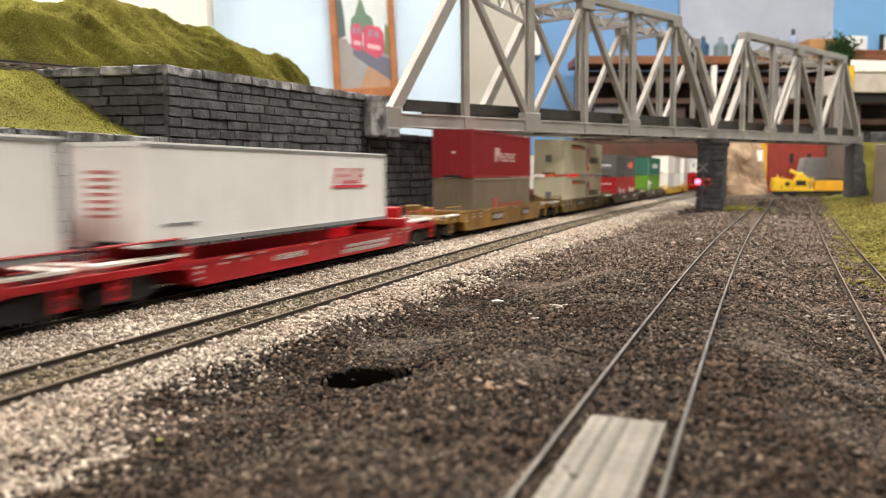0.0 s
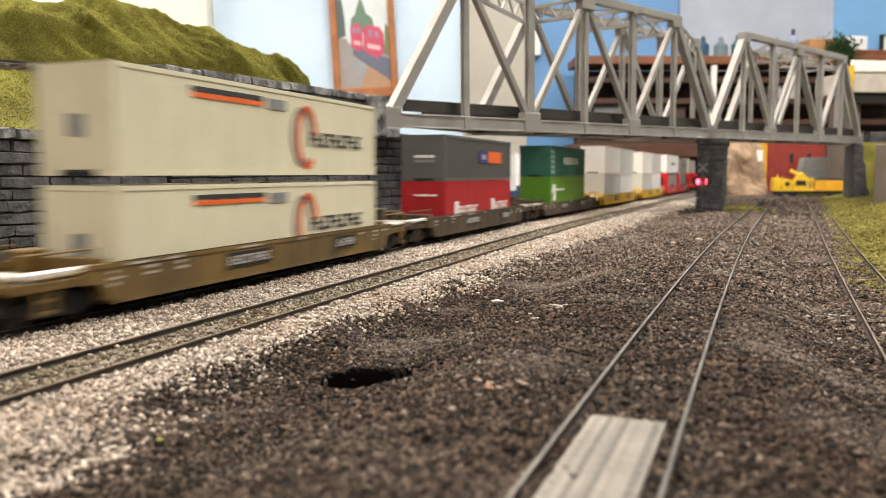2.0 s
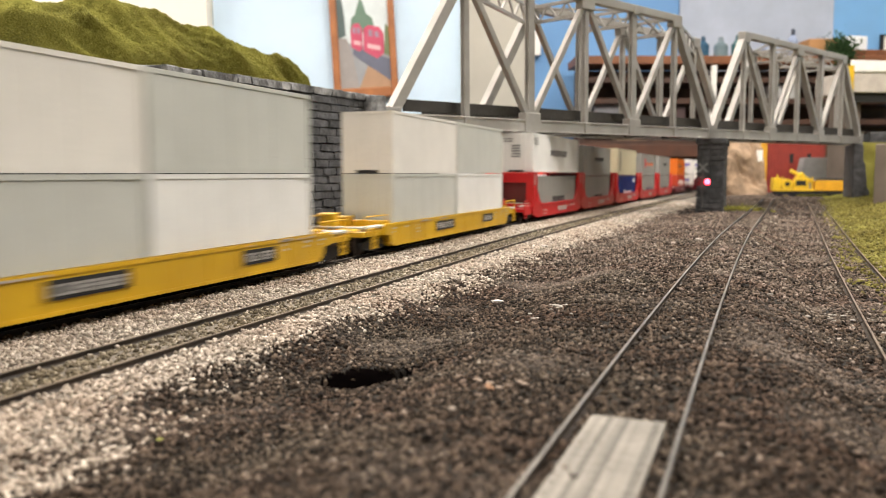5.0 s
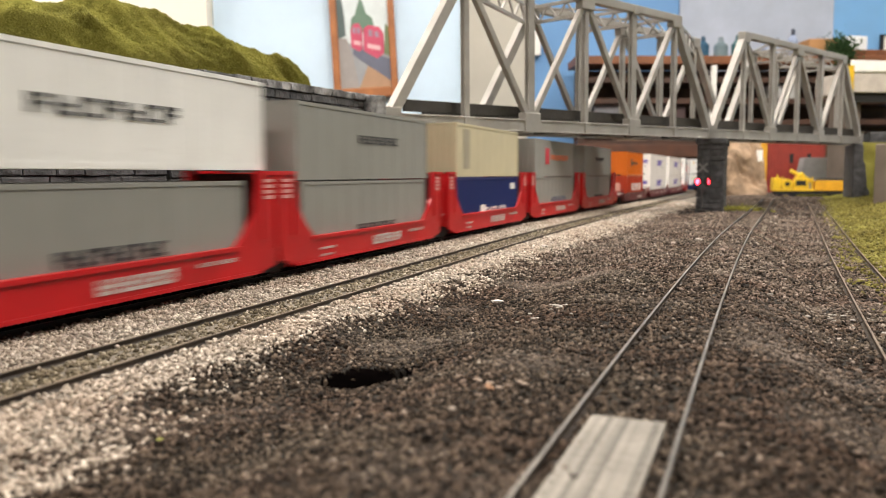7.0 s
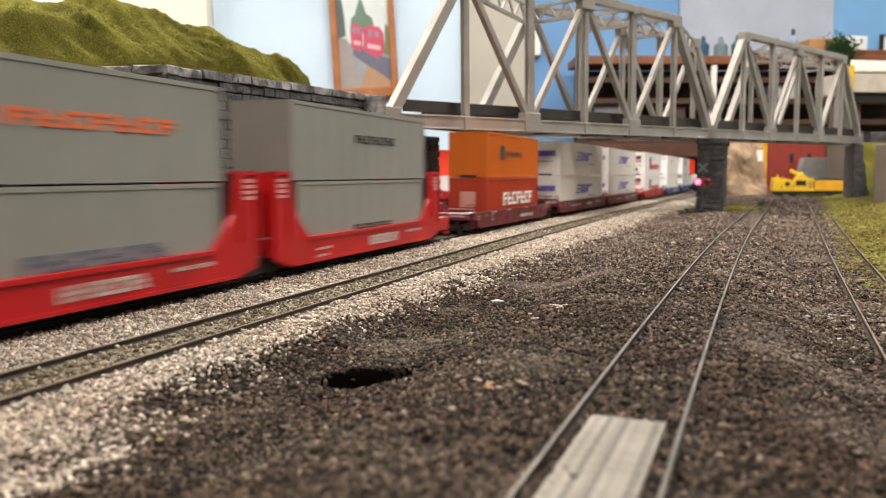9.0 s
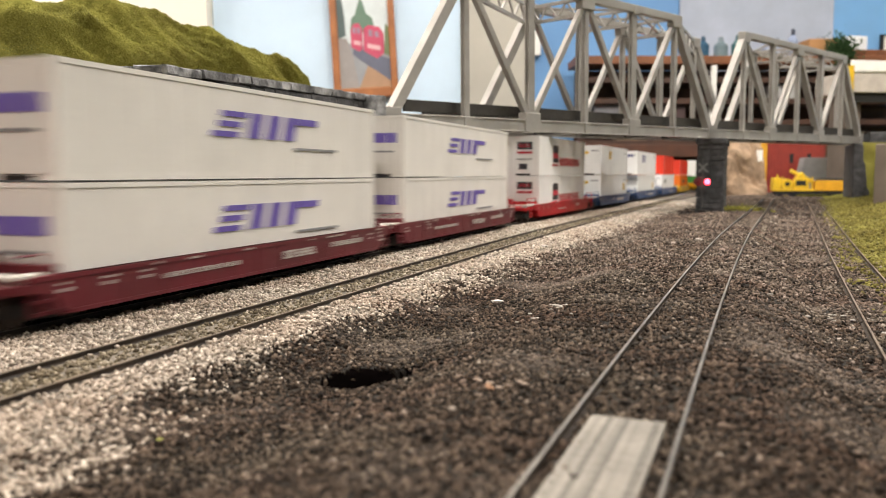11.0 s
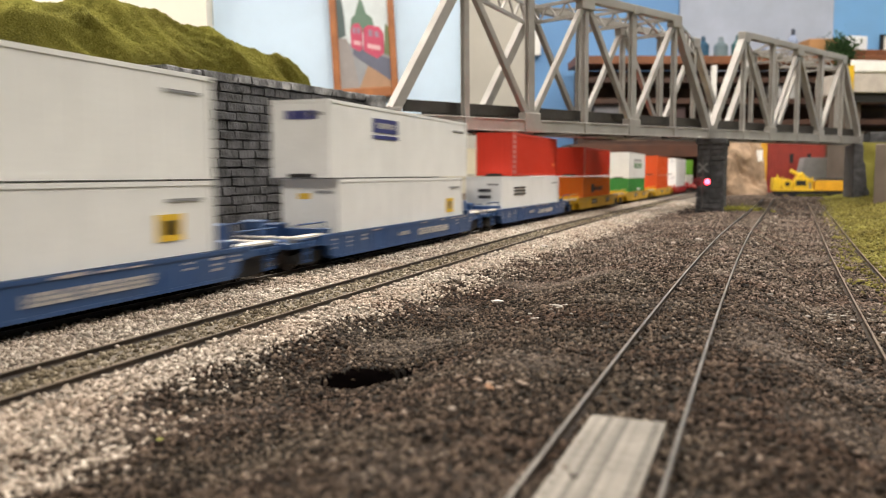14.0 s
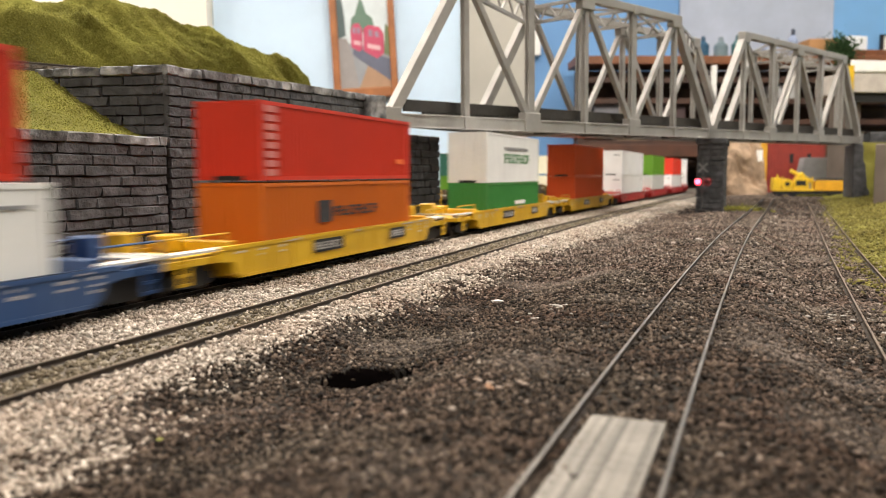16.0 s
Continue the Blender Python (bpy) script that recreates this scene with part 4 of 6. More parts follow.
# ---- far side of the layout and room furniture ----
def far_things():
    def block(name, args, material, label, category, bevel=0.0, rz=0.0, at=(0, 0, 0)):
        bm = bmesh.new()
        box(bm, *args)
        ob = part(name, bm, material, None, "", bevel)
        ob.matrix_basis = pose(at[0] * MM, at[1] * MM, at[2] * MM, 0, 0, rz)
        return tagged(ob, label, category)

    # wooden shelf unit against the far wall
    thing = empty("shelf_unit", pose(0.88, 2.462, 0), "dark brown wooden shelf unit with a brown wooden top", "shelf unit")
    for z in (-8, 60, 120, 180, 240, 300):
        bm = bmesh.new()
        box(bm, -480, -72, z, 480, 72, z + 16)
        part("shelf", bm, DARKWOOD, thing, bevel=1.5)
    bm = bmesh.new()
    box(bm, -500, -78, 352, 500, 76, 376)
    part("top_board", bm, SHELFTOP, thing, "brown wooden top board", 2)
    bm = bmesh.new()
    box(bm, -480, 66, -8, 480, 72, 350)
    part("back_panel", bm, DARKWOOD, thing)
    for x in (-490, -110, 60, 240, 470):
        bm = bmesh.new()
        box(bm, x, -76, -8, x + 16, -60, 350)
        part("upright", bm, WHITEPAINT if x in (-110, 60) else DARKWOOD, thing, bevel=1.5)
    for k, (x, w, h, col) in enumerate(((-430, 60, 38, (0.12, 0.05, 0.03)), (-330, 90, 30, (0.25, 0.18, 0.12)), (-210, 70, 40, (0.08, 0.05, 0.05)), (110, 80, 40, (0.5, 0.5, 0.5)), (310, 90, 35, (0.2, 0.1, 0.06)), (-400, 80, 42, (0.2, 0.2, 0.22)), (130, 60, 40, (0.3, 0.22, 0.15)))):
        z = (76, 136, 196, 256, 316, 196, 136)[k]
        block("storage_box", (-w / 2, -30, 0, w / 2, 30, h), paint("storage_%d" % k, col, 0.7), "small box stored on the dark wooden shelf", "box", 1.5, 0, (880 + x, 2440, z))
    # bottles, a box and a plant on the shelf top
    def bottle(x, z, r, h, col, cap, label):
        ob = empty("bottle", pose(x * 1.03 * MM, 2.44, z * MM), label, "bottle", "bottles on the shelf unit")
        bm = bmesh.new()
        tube(bm, (0, 0, 0), (0, 0, h * 0.6), r, r, 14)
        tube(bm, (0, 0, h * 0.6), (0, 0, h * 0.78), r, r * 0.4, 14)
        part("body", bm, paint("bottle_%d" % x, col, 0.3), ob)
        bm = bmesh.new()
        tube(bm, (0, 0, h * 0.78), (0, 0, h), r * 0.42, r * 0.34, 10)
        part("cap", bm, paint("cap_%d" % x, cap, 0.4), ob)
    for x, r, h, col, cap in ((738, 17, 62, (0.03, 0.09, 0.16), (0.03, 0.08, 0.14)), (788, 20, 60, (0.16, 0.22, 0.25), (0.2, 0.25, 0.28)), (836, 18, 66, (0.03, 0.11, 0.12), (0.02, 0.08, 0.09)), (912, 9, 62, (0.3, 0.36, 0.5), (0.02, 0.03, 0.06)), (948, 10, 58, (0.4, 0.46, 0.6), (0.03, 0.05, 0.08)), (992, 15, 84, (0.3, 0.36, 0.52), (0.03, 0.04, 0.07))):
        bottle(x, 376, r, h, col, cap, "small coloured bottle with a dark cap on the shelf top")
    block("cardboard_box", (-48, -40, 0, 48, 40, 52), paint("cardboard", (0.46, 0.24, 0.10), 0.8), "brown cardboard box on the shelf top", "box", 2, 0, (1105, 2450, 376))
    block("wooden_crate", (-70, -50, 0, 70, 50, 80), SHELFTOP, "brown wooden crate beside the cardboard box", "crate", 2, 0, (1215, 2455, 316))
    block("white_carton", (-30, -20, 0, 30, 20, 46), paint("white_paper", (0.75, 0.77, 0.8), 0.8), "crumpled white paper carton on the wooden crate", "carton", 4, 12, (1215, 2465, 396))
    rs = np.random.RandomState(77)
    P = rs.normal(0, 1, (1800, 3)) * np.array((20, 16, 20)) + np.array((1140, 2400, 384))
    ob = grains("house_plant", P, rs.uniform(2, 6, 1800), stones("plant_leaf", [(0.0, (0.02, 0.05, 0.02)), (1.0, (0.07, 0.13, 0.05))]), rs)
    tagged(ob, "small dark green leafy plant on the shelf unit", "plant")
    thing = empty("wall_box", pose(0.285, 2.588, 0.44), "white wall box on the blue wall section", "wall box")
    bm = bmesh.new()
    box(bm, -16, -22, -38, 16, 0, 38)
    part("cover", bm, WHITEPAINT, thing, bevel=3)
    thing = empty("framed_notice", pose(1.40, 2.58, 0.41), "white framed notice board on the sky blue wall", "notice board")
    bm = bmesh.new()
    box(bm, -45, -8, -60, 120, -1, 50)
    part("sheet", bm, WHITEPAINT, thing)
    bm = bmesh.new()
    for a in ((-52, -12, -66, -45, 0, 56), (120, -12, -66, 127, 0, 56), (-45, -12, -66, 120, 0, -60), (-45, -12, 50, 120, 0, 56)):
        box(bm, *a)
    part("frame", bm, BLACK, thing)

    # fascia of the next layout behind the bridge
    block("layout_fascia", (-560, -10, 0, 520, 10, 34), FASCIA, "brown wooden fascia board of the layout behind the bridge", "fascia", 1.5, 0, (900, 2215, 84))
    block("layout_shelf", (-560, 10, 0, 520, 160, 12), DARKWOOD, "dark wooden shelf behind the brown fascia board", "shelf", 0, 0, (900, 2215, 106))

    # concrete road viaduct at the far end
    thing = empty("road_viaduct", pose(0.952, 1.66, 0, 0, 0, 8), "pale concrete road viaduct on dark piers with a yellow end post", "viaduct")
    bm = bmesh.new()
    box(bm, -150, 0, 200, 700, 120, 240)
    part("deck", bm, CONCRETE, thing, bevel=1.5)
    bm = bmesh.new()
    box(bm, -150, -3, 240, 700, 4, 262)
    part("parapet", bm, WHITEPAINT, thing, bevel=1)
    bm = bmesh.new()
    box(bm, -158, -4, 196, -146, 6, 252)
    part("end_post", bm, YELLOWMACHINE, thing, "yellow end post")
    for x in (-120, 60, 240, 500):
        bm = bmesh.new()
        box(bm, x - 9, 20, -10, x + 9, 100, 200)
        part("pier", bm, BROWNWALL, thing, bevel=1)
    bm = bmesh.new()
    box(bm, -150, 6, 182, 700, 20, 200)
    part("girder", bm, BLACK, thing)

    # rock face under the bridge
    rows = []
    for z, y in ((-8, 0), (20, 6), (45, 10), (75, 18), (120, 40), (138, 90)):
        rows.append([(x, 1690 + y + 14 * math.sin(x * 0.05 + z), z) for x in np.linspace(566, 668, 14)])
    sheet("rock_face", rows, TANROCK, 6.0, 61, 40, "tan plaster rock face behind the bridge", "rock")

    # red shed with dark windows behind the yard
    thing = empty("red_shed", pose(0.838, 1.95, -0.006, 0, 0, -6), "barn red wooden shed with dark windows and yellow corner post", "shed")
    bm = bmesh.new()
    box(bm, -70, 0, 0, 62, 70, 128)
    part("wall", bm, REDSHED, thing)
    for k in range(18):
        bm = bmesh.new()
        box(bm, -70 + k * 7.4, -0.8, 0, -69.2 + k * 7.4, 0.2, 128)
        part("batten", bm, REDSHED, thing)
    bm = bmesh.new()
    prism(bm, [(-76, 128), (68, 128), (68, 132), (-76, 132)], -6, 76)
    part("roof", bm, BLACK, thing)
    for x in (-14, 26):
        w = empty("window", pose(x * MM, -0.0012, 0.082), "", "")
        w.parent = thing
        bm = bmesh.new()
        box(bm, -4.5, -0.4, -11, 4.5, 0.6, 11)
        part("pane", bm, BLACK, w)
        bm = bmesh.new()
        for a in ((-5.5, -1, -12, -4.5, 0.5, 12), (4.5, -1, -12, 5.5, 0.5, 12), (-4.5, -1, 11, 4.5, 0.5, 12), (-4.5, -1, -12, 4.5, 0.5, -11)):
            box(bm, *a)
        part("frame", bm, REDSHED, w)
    bm = bmesh.new()
    box(bm, -84, -6, 0, -71, 3, 124)
    part("corner_post", bm, ORANGEMACHINE, thing, "yellow corner post")
    block("gateway_post", (-5, -5, 0, 5, 5, 96), WHITEPAINT, "white painted post beside the red shed", "post", 0.5, 0, (660, 1720, -7))

    # yellow track machine on the far siding
    thing = empty("track_machine", pose(0.722, 1.62, 0.0, 0, 0, -10) @ Matrix.Scale(1.1, 4), "yellow track maintenance machine with a tilted boom on the siding", "track machine")
    z0 = float(ground_z(np.array(722.0), np.array(1620.0)))
    thing.location.z = (z0 + 1.0) * MM
    bm = bmesh.new()
    box(bm, 6, -13, 11, 104, 13, 29)
    part("bunker", bm, ORANGEMACHINE, thing, "orange-yellow side panel", 1)
    for x in (20, 37, 54, 71, 88):
        bm = bmesh.new()
        box(bm, x - 0.8, -13.8, 11.5, x + 0.8, -12.8, 28.5)
        part("stake", bm, ORANGEMACHINE, thing)
    bm = bmesh.new()
    box(bm, -64, -12, 10, 6, 12, 14)
    part("deck", bm, YELLOWMACHINE, thing, bevel=0.8)
    bm = bmesh.new()
    box(bm, -64, -12, 14, -50, 12, 34)
    part("end_cabinet", bm, YELLOWMACHINE, thing, bevel=1.2)
    bm = bmesh.new()
    tube(bm, (-40, -12, 23), (-40, 12, 23), 9.5, 9.5, 18)
    part("drum", bm, YELLOWMACHINE, thing)
    bm = bmesh.new()
    tube(bm, (-40, -13, 23), (-40, -12, 23), 4.0, 4.0, 12)
    part("drum_hub", bm, BLACK, thing)
    bm = bmesh.new()
    prism(bm, [(-30, 14), (-2, 14), (-4, 30), (-14, 44), (-20, 42), (-28, 28)], -9, 9)
    part("engine_hood", bm, YELLOWMACHINE, thing, bevel=1.2)
    bm = bmesh.new()
    box(bm, -25, -9.4, 20, -8, -8.8, 29)
    part("grille", bm, BLACK, thing)
    bm = bmesh.new()
    beam(bm, (-34, -2, 47), (4, -2, 27), 7, 6)
    part("boom", bm, YELLOWMACHINE, thing, bevel=0.8)
    for x, z0, z1, r in ((-57, 34, 40, 1.5), (-48, 14, 36, 1.0), (2, 14, 36, 1.2)):
        bm = bmesh.new()
        tube(bm, (x, -10, z0), (x, -10, z1), r, r, 8)
        part("stanchion", bm, YELLOWMACHINE, thing)
    for y in (-7, 0, 7):
        bm = bmesh.new()
        tube(bm, (12, y, 31), (94, y, 31), 3.0, 3.0, 8)
        part("rail_load", bm, BLACK, thing)
    for x in (-52, -28, 36, 84):
        bm = bmesh.new()
        tube(bm, (x, -10, 5.5), (x, 10, 5.5), 5.2, 5.2, 16)
        part("wheelset", bm, BLACK, thing)
    # frame in plain black, which also paints the shadow under the machine
    bm = bmesh.new()
    box(bm, -60, -11, 5, 98, 11, 10)
    part("underframe", bm, BLACK, thing)
    # grey loading ramp behind it
    thing = empty("loading_ramp", pose(0.845, 1.84, -0.004, 0, 0, -8), "plain grey flat loading ramp beside the track machine", "ramp")
    bm = bmesh.new()
    prism(bm, [(-52, 0), (62, 0), (62, 80), (-36, 80)], 0, 40)
    part("body", bm, GREYBOARD, thing, bevel=1)
    block("grey_brown_wall", (0, 0, -12, 260, 200, 78), BROWNWALL, "plain grey-brown wall of a building beside the turf bank", "building", 1.5, -31, (545, 1040, 0))
    # turf bank beside the far abutment
    rows = []
    for f in (0, 0.35, 0.7, 1.0):
        rows.append([(622 + 220 * t + 20 * f, 1195 + 20 * t + 70 * f, -6 + 94 * f) for t in np.linspace(0, 1, 8)])
    sheet("turf_bank", rows, GRASS_BED, 2.0, 71, 26, "yellow-green turf bank rising to the far abutment", "bank", 9000)
    rs = np.random.RandomState(5)
    for x, y, r in ((352, 985, 14), (735, 1660, 20)):
        P = rs.normal(0, 1, (900, 3)) * np.array((r, r * 0.8, r * 0.12)) + np.array((x, y, float(ground_z(np.array(float(x)), np.array(float(y)))) + 1.5))
        tagged(grains("grass_tuft", P, rs.uniform(0.7, 2.0, 900), TURF, rs), "bright green foam grass tuft on the dark ground", "grass tuft")


# ---- train ----
CON_W = 29.4


def container(spec, length, height):
    """A shipping container; x along the train, y = -half width on the camera's side, z from its floor."""
    col, label, marks, style = spec
    m = paint(*col)
    thing = empty("shipping_container", Matrix(), label, "shipping container", "containers on the train")
    h, w, l = height, CON_W / 2, length / 2
    bm = bmesh.new()
    if style == "ribbed":
        pitch, cut = 3.0, ((0.0, 0.75), (0.9, 0.15), (1.5, 0.15), (2.4, 0.75))
    else:
        pitch, cut = 14.0, ((0.0, 0.25), (12.8, 0.25), (13.0, 0.42), (13.4, 0.42))
    line = []
    x = -l + 1.8
    while x < l - pitch - 1.6:
        line += [(x + a, -w + d) for a, d in cut]
        x += pitch
    outline = [(-l + 0.5, -w + 0.5), *line, (l - 0.5, -w + 0.5), (l - 0.5, w - 0.5), (-l + 0.5, w - 0.5)]
    lo, hi = [bm.verts.new((a, b, 0.6)) for a, b in outline], [bm.verts.new((a, b, h - 0.4)) for a, b in outline]
    bm.faces.new(lo[::-1])
    bm.faces.new(hi)
    for k in range(len(outline)):
        q = (k + 1) % len(outline)
        bm.faces.new((lo[k], lo[q], hi[q], hi[k]))
    part("body", bm, m, thing)
    bm = bmesh.new()
    for z0, z1 in ((0, 1.7), (h - 1.5, h)):
        for s in (-1, 1):
            box(bm, -l, min(s * w, s * (w - 0.9)), z0, l, max(s * w, s * (w - 0.9)), z1)
            box(bm, min(s * l, s * (l - 1.0)), -w, z0 + 0.02, max(s * l, s * (l - 1.0)), w, z1 - 0.02)
    part("rail_frame", bm, m, thing)
    for sx in (-1, 1):
        for sy in (-1, 1):
            bm = bmesh.new()
            box(bm, sx * l - (1.6 if sx > 0 else 0.05), sy * w - (1.6 if sy > 0 else 0.05), -0.1, sx * l + (0.05 if sx > 0 else 1.6), sy * w + (0.05 if sy > 0 else 1.6), h + 0.1)
            part("corner_post", bm, m, thing)
    # doors at the end that faces the camera
    for s in (-1, 1):
        bm = bmesh.new()
        box(bm, -l + 0.05, min(s * 0.25, s * (w - 1.8)), 1.9, -l + 0.6, max(s * 0.25, s * (w - 1.8)), h - 1.7)
        part("door", bm, m, thing)
        for o in (4.0, 8.6):
            bm = bmesh.new()
            tube(bm, (-l - 0.25, s * o, 1.2), (-l - 0.25, s * o, h - 1.2), 0.28, 0.28, 6)
            part("lock_rod", bm, m, thing)
    # raised black bar stands for the shaded slot under the box end
    bm = bmesh.new()
    box(bm, -l - 0.12, -6.5, 0.0, -l + 1.2, 6.5, 1.75)
    part("floor_recess", bm, BLACK, thing, "black bar painted for the shaded slot under the doors")
    for face, x0, z0, x1, z1, mc in marks:
        bm = bmesh.new()
        if face == "side":
            box(bm, -l + x0 * length, -w - 0.14, z0 * h, -l + x1 * length, -w + 0.3, z1 * h)
        elif face == "slant":
            dx = (z1 - z0) * h * 0.35
            prism(bm, [(-l + x0 * length, z0 * h), (-l + x1 * length, z0 * h), (-l + x1 * length + dx, z1 * h), (-l + x0 * length + dx, z1 * h)], -w - 0.14, -w + 0.3)
        elif face == "ring":
            cx, cz, r = -l + x0 * length, z0 * h, z1 * h
            n = 18
            for k in range(n):
                a, b = 6.2832 * k / n + 0.1, 6.2832 * (k + 0.8) / n + 0.1
                if k > n * 0.82:
                    continue
                beam(bm, (cx + r * 0.62 * math.cos(a), -w - 0.02, cz + r * math.sin(a)), (cx + r * 0.62 * math.cos(b + 0.12), -w - 0.02, cz + r * math.sin(b + 0.12)), 0.3, x1)
        else:
            box(bm, -l - 0.45, w - x0 * CON_W, z0 * h, -l + 0.2, w - x1 * CON_W, z1 * h)
        part("marking", bm, paint(*mc), thing)
    return thing


def truck(parent, x):
    t = new("truck")
    t.empty_display_size = 0.005
    t.parent = parent
    t.matrix_basis = pose(x * MM, 0, 0)
    for y in (-11.2, 11.2):
        bm = bmesh.new()
        prism(bm, [(-13, 3.6), (-9, 2.6), (-4, 2.0), (4, 2.0), (9, 2.6), (13, 3.6), (13, 6.6), (7, 7.6), (3, 8.6), (-3, 8.6), (-7, 7.6), (-13, 6.6)], y - 1.1, y + 1.1)
        part("side_frame", bm, BLACK, t)
    for wx in (-10, 10):
        bm = bmesh.new()
        for y in (-7.6, 7.6):
            tube(bm, (wx, y - 1.2, 5.2), (wx, y + 1.2, 5.2), 5.2, 5.2, 18)
        tube(bm, (wx, -11, 5.2), (wx, 11, 5.2), 1.2, 1.2, 8)
        part("wheelset", bm, WHEEL, t)
    bm = bmesh.new()
    box(bm, -3, -10, 4.5, 3, 10, 8.5)
    part("bolster", bm, BLACK, t)


def lettering(body, x0, z0, x1, z1, y, col, name="lettering"):
    """Letters as plain strokes: an upright and one or two short bars each."""
    bm = bmesh.new()
    x, h = x0, z1 - z0
    while x < x1 - 0.6:
        w = min(random.uniform(1.1, 1.9) * max(0.7, min(1.4, h / 2.4)), x1 - x)
        box(bm, x, y - 0.12, z0, x + 0.42 * w, y + 0.2, z1)
        for f in random.sample((0.0, 0.4, 0.78), 2):
            box(bm, x + 0.42 * w, y - 0.12, z0 + f * h, x + w, y + 0.2, z0 + (f + 0.22) * h)
        x += w + (0.5 if random.random() < 0.85 else 1.6)
    part(name, bm, paint(*col), body)


PALE = ("pale_lettering", (0.50, 0.46, 0.43), 0.6)
PLATE = ("grey_plate", (0.42, 0.40, 0.38), 0.6)


def well_car(col, half, well, label, sill_top=15.0, plates=True, letters=()):
    """A low-sided well car. half: half its length over the platforms; well: half the length of the well."""
    m = paint(*col)
    thing = empty("well_car", Matrix(), label, "well car", "cars of the train")
    W = 15.9
    for s in (-1, 1):
        side = new("side_sill")
        side.parent = thing
        bm = bmesh.new()
        prism(bm, [(-well - 13, 10.0), (-well - 5, 9.0), (-well - 3, 5.0), (-well, 3.6), (well, 3.6), (well + 3, 5.0), (well + 5, 9.0), (well + 13, 10.0), (well + 13, 13.6), (well + 1, sill_top), (-well - 1, sill_top), (-well - 13, 13.6)], s * W - 0.9, s * W + 0.9)
        part("web", bm, m, side)
        bm = bmesh.new()
        box(bm, -well - 11, s * W - 1.2, sill_top - 1.3, well + 11, s * W + 1.2, sill_top)
        box(bm, -well, s * W - 1.2, 3.1, well, s * W + 1.2, 4.2)
        part("flange", bm, m, side)
        for x in np.linspace(-well + 6, well - 6, 12):
            bm = bmesh.new()
            box(bm, x - 0.6, min(s * W, s * (W + 1.15)), 4.0, x + 0.6, max(s * W, s * (W + 1.15)), sill_top - 1.0)
            part("rib", bm, m, side)
    if plates:
        for a, b in ((-0.42, -0.12), (0.45, 0.66)):
            bm = bmesh.new()
            box(bm, a * well, -W - 1.35, 7.2, b * well, -W - 0.8, 12.6)
            part("placard", bm, BLACK, thing)
            lettering(thing, a * well + 1.4, 8.3, b * well - 1.4, 11.4, -W - 1.4, PLATE)
    for a, b, z0, z1 in letters:
        lettering(thing, a * well, z0, b * well, z1, -W - 1.2, PALE)
    for a in (-1.02, -0.86, -0.7, 0.72, 0.88, 1.0):
        bm = bmesh.new()
        for k in range(random.choice((1, 2, 2, 3))):
            w = random.uniform(1.5, 4.5)
            z = sill_top - 3.0 - k * 1.9
            box(bm, a * well, -W - 1.02, z, a * well + w, -W - 0.8, z + random.uniform(0.6, 1.0))
        part("stencil", bm, paint(*PALE), thing)
    bm = bmesh.new()
    for k in range(7):
        x, w = random.uniform(-well, well), random.uniform(2, 9)
        box(bm, x, -W - 1.28, sill_top - 1.25, x + w, -W - 1.1, sill_top - random.uniform(0.2, 0.8))
    part("scuffed_edge", bm, paint("scuffed_edge_grey", (0.42, 0.37, 0.34), 0.7), thing)
    bm = bmesh.new()
    box(bm, -well, -W + 1, 3.0, well, W - 1, 4.4)
    for x in np.linspace(-well + 4, well - 4, 7):
        box(bm, x - 2, -W + 1, 4.4, x + 2, W - 1, 6.4)
    part("well_floor", bm, m, thing)
    for s in (-1, 1):
        end = new("end_platform")
        end.parent = thing
        bm = bmesh.new()
        box(bm, min(s * (well + 1), s * half), -W + 0.8, 9.5, max(s * (well + 1), s * half), W - 0.8, 12.2)
        box(bm, min(s * (well + 1), s * (well + 4)), -W + 0.8, 4.5, max(s * (well + 1), s * (well + 4)), W - 0.8, 16.5)
        part("deck", bm, m, end, bevel=0.3)
        bm = bmesh.new()
        box(bm, min(s * (well + 5), s * (half - 1.5)), -W + 0.6, 13.6, max(s * (well + 5), s * (half - 1.5)), -W + 6.5, 14.4)
        box(bm, min(s * (half - 7), s * (half - 2)), -W + 6.5, 13.6, max(s * (half - 7), s * (half - 2)), W - 1, 14.4)
        for x in (well + 7, half - 4):
            box(bm, s * x - 0.7, -W + 1.2, 12.0, s * x + 0.7, -W + 5.5, 13.8)
        part("walkway", bm, WALKWAY, end, "white grating walkway")
        for y in (-W + 1.0, W - 1.0):
            bm = bmesh.new()
            for x in (well + 6, half - 2):
                tube(bm, (s * x, y, 12), (s * x, y, 19.5), 0.4, 0.4, 6)
            tube(bm, (s * (well + 6), y, 19.5), (s * (half - 2), y, 19.5), 0.4, 0.4, 6)
            part("handrail", bm, m, end)
        bm = bmesh.new()
        box(bm, min(s * (half - 5), s * (half - 11)), 4, 12.2, max(s * (half - 5), s * (half - 11)), 13, 21.0)
        part("brake_stand", bm, m, end, bevel=0.6)
        for y in (-W - 0.4, W + 0.4):
            bm = bmesh.new()
            for x in (half - 11, half - 6.5):
                beam(bm, (s * x, y, 3.6), (s * x, y, 13), 0.9, 0.9)
            for z in (4.2, 7.4, 10.6):
                beam(bm, (s * (half - 11.4), y, z), (s * (half - 6.1), y, z), 0.9, 0.9)
            part("step_ladder", bm, m, end)
        bm = bmesh.new()
        box(bm, min(s * (well + 1), s * (well + 9)), 6, 12.2, max(s * (well + 1), s * (well + 9)), W - 1, 18.5)
        part("equipment_box", bm, m, end, bevel=0.5)
        bm = bmesh.new()
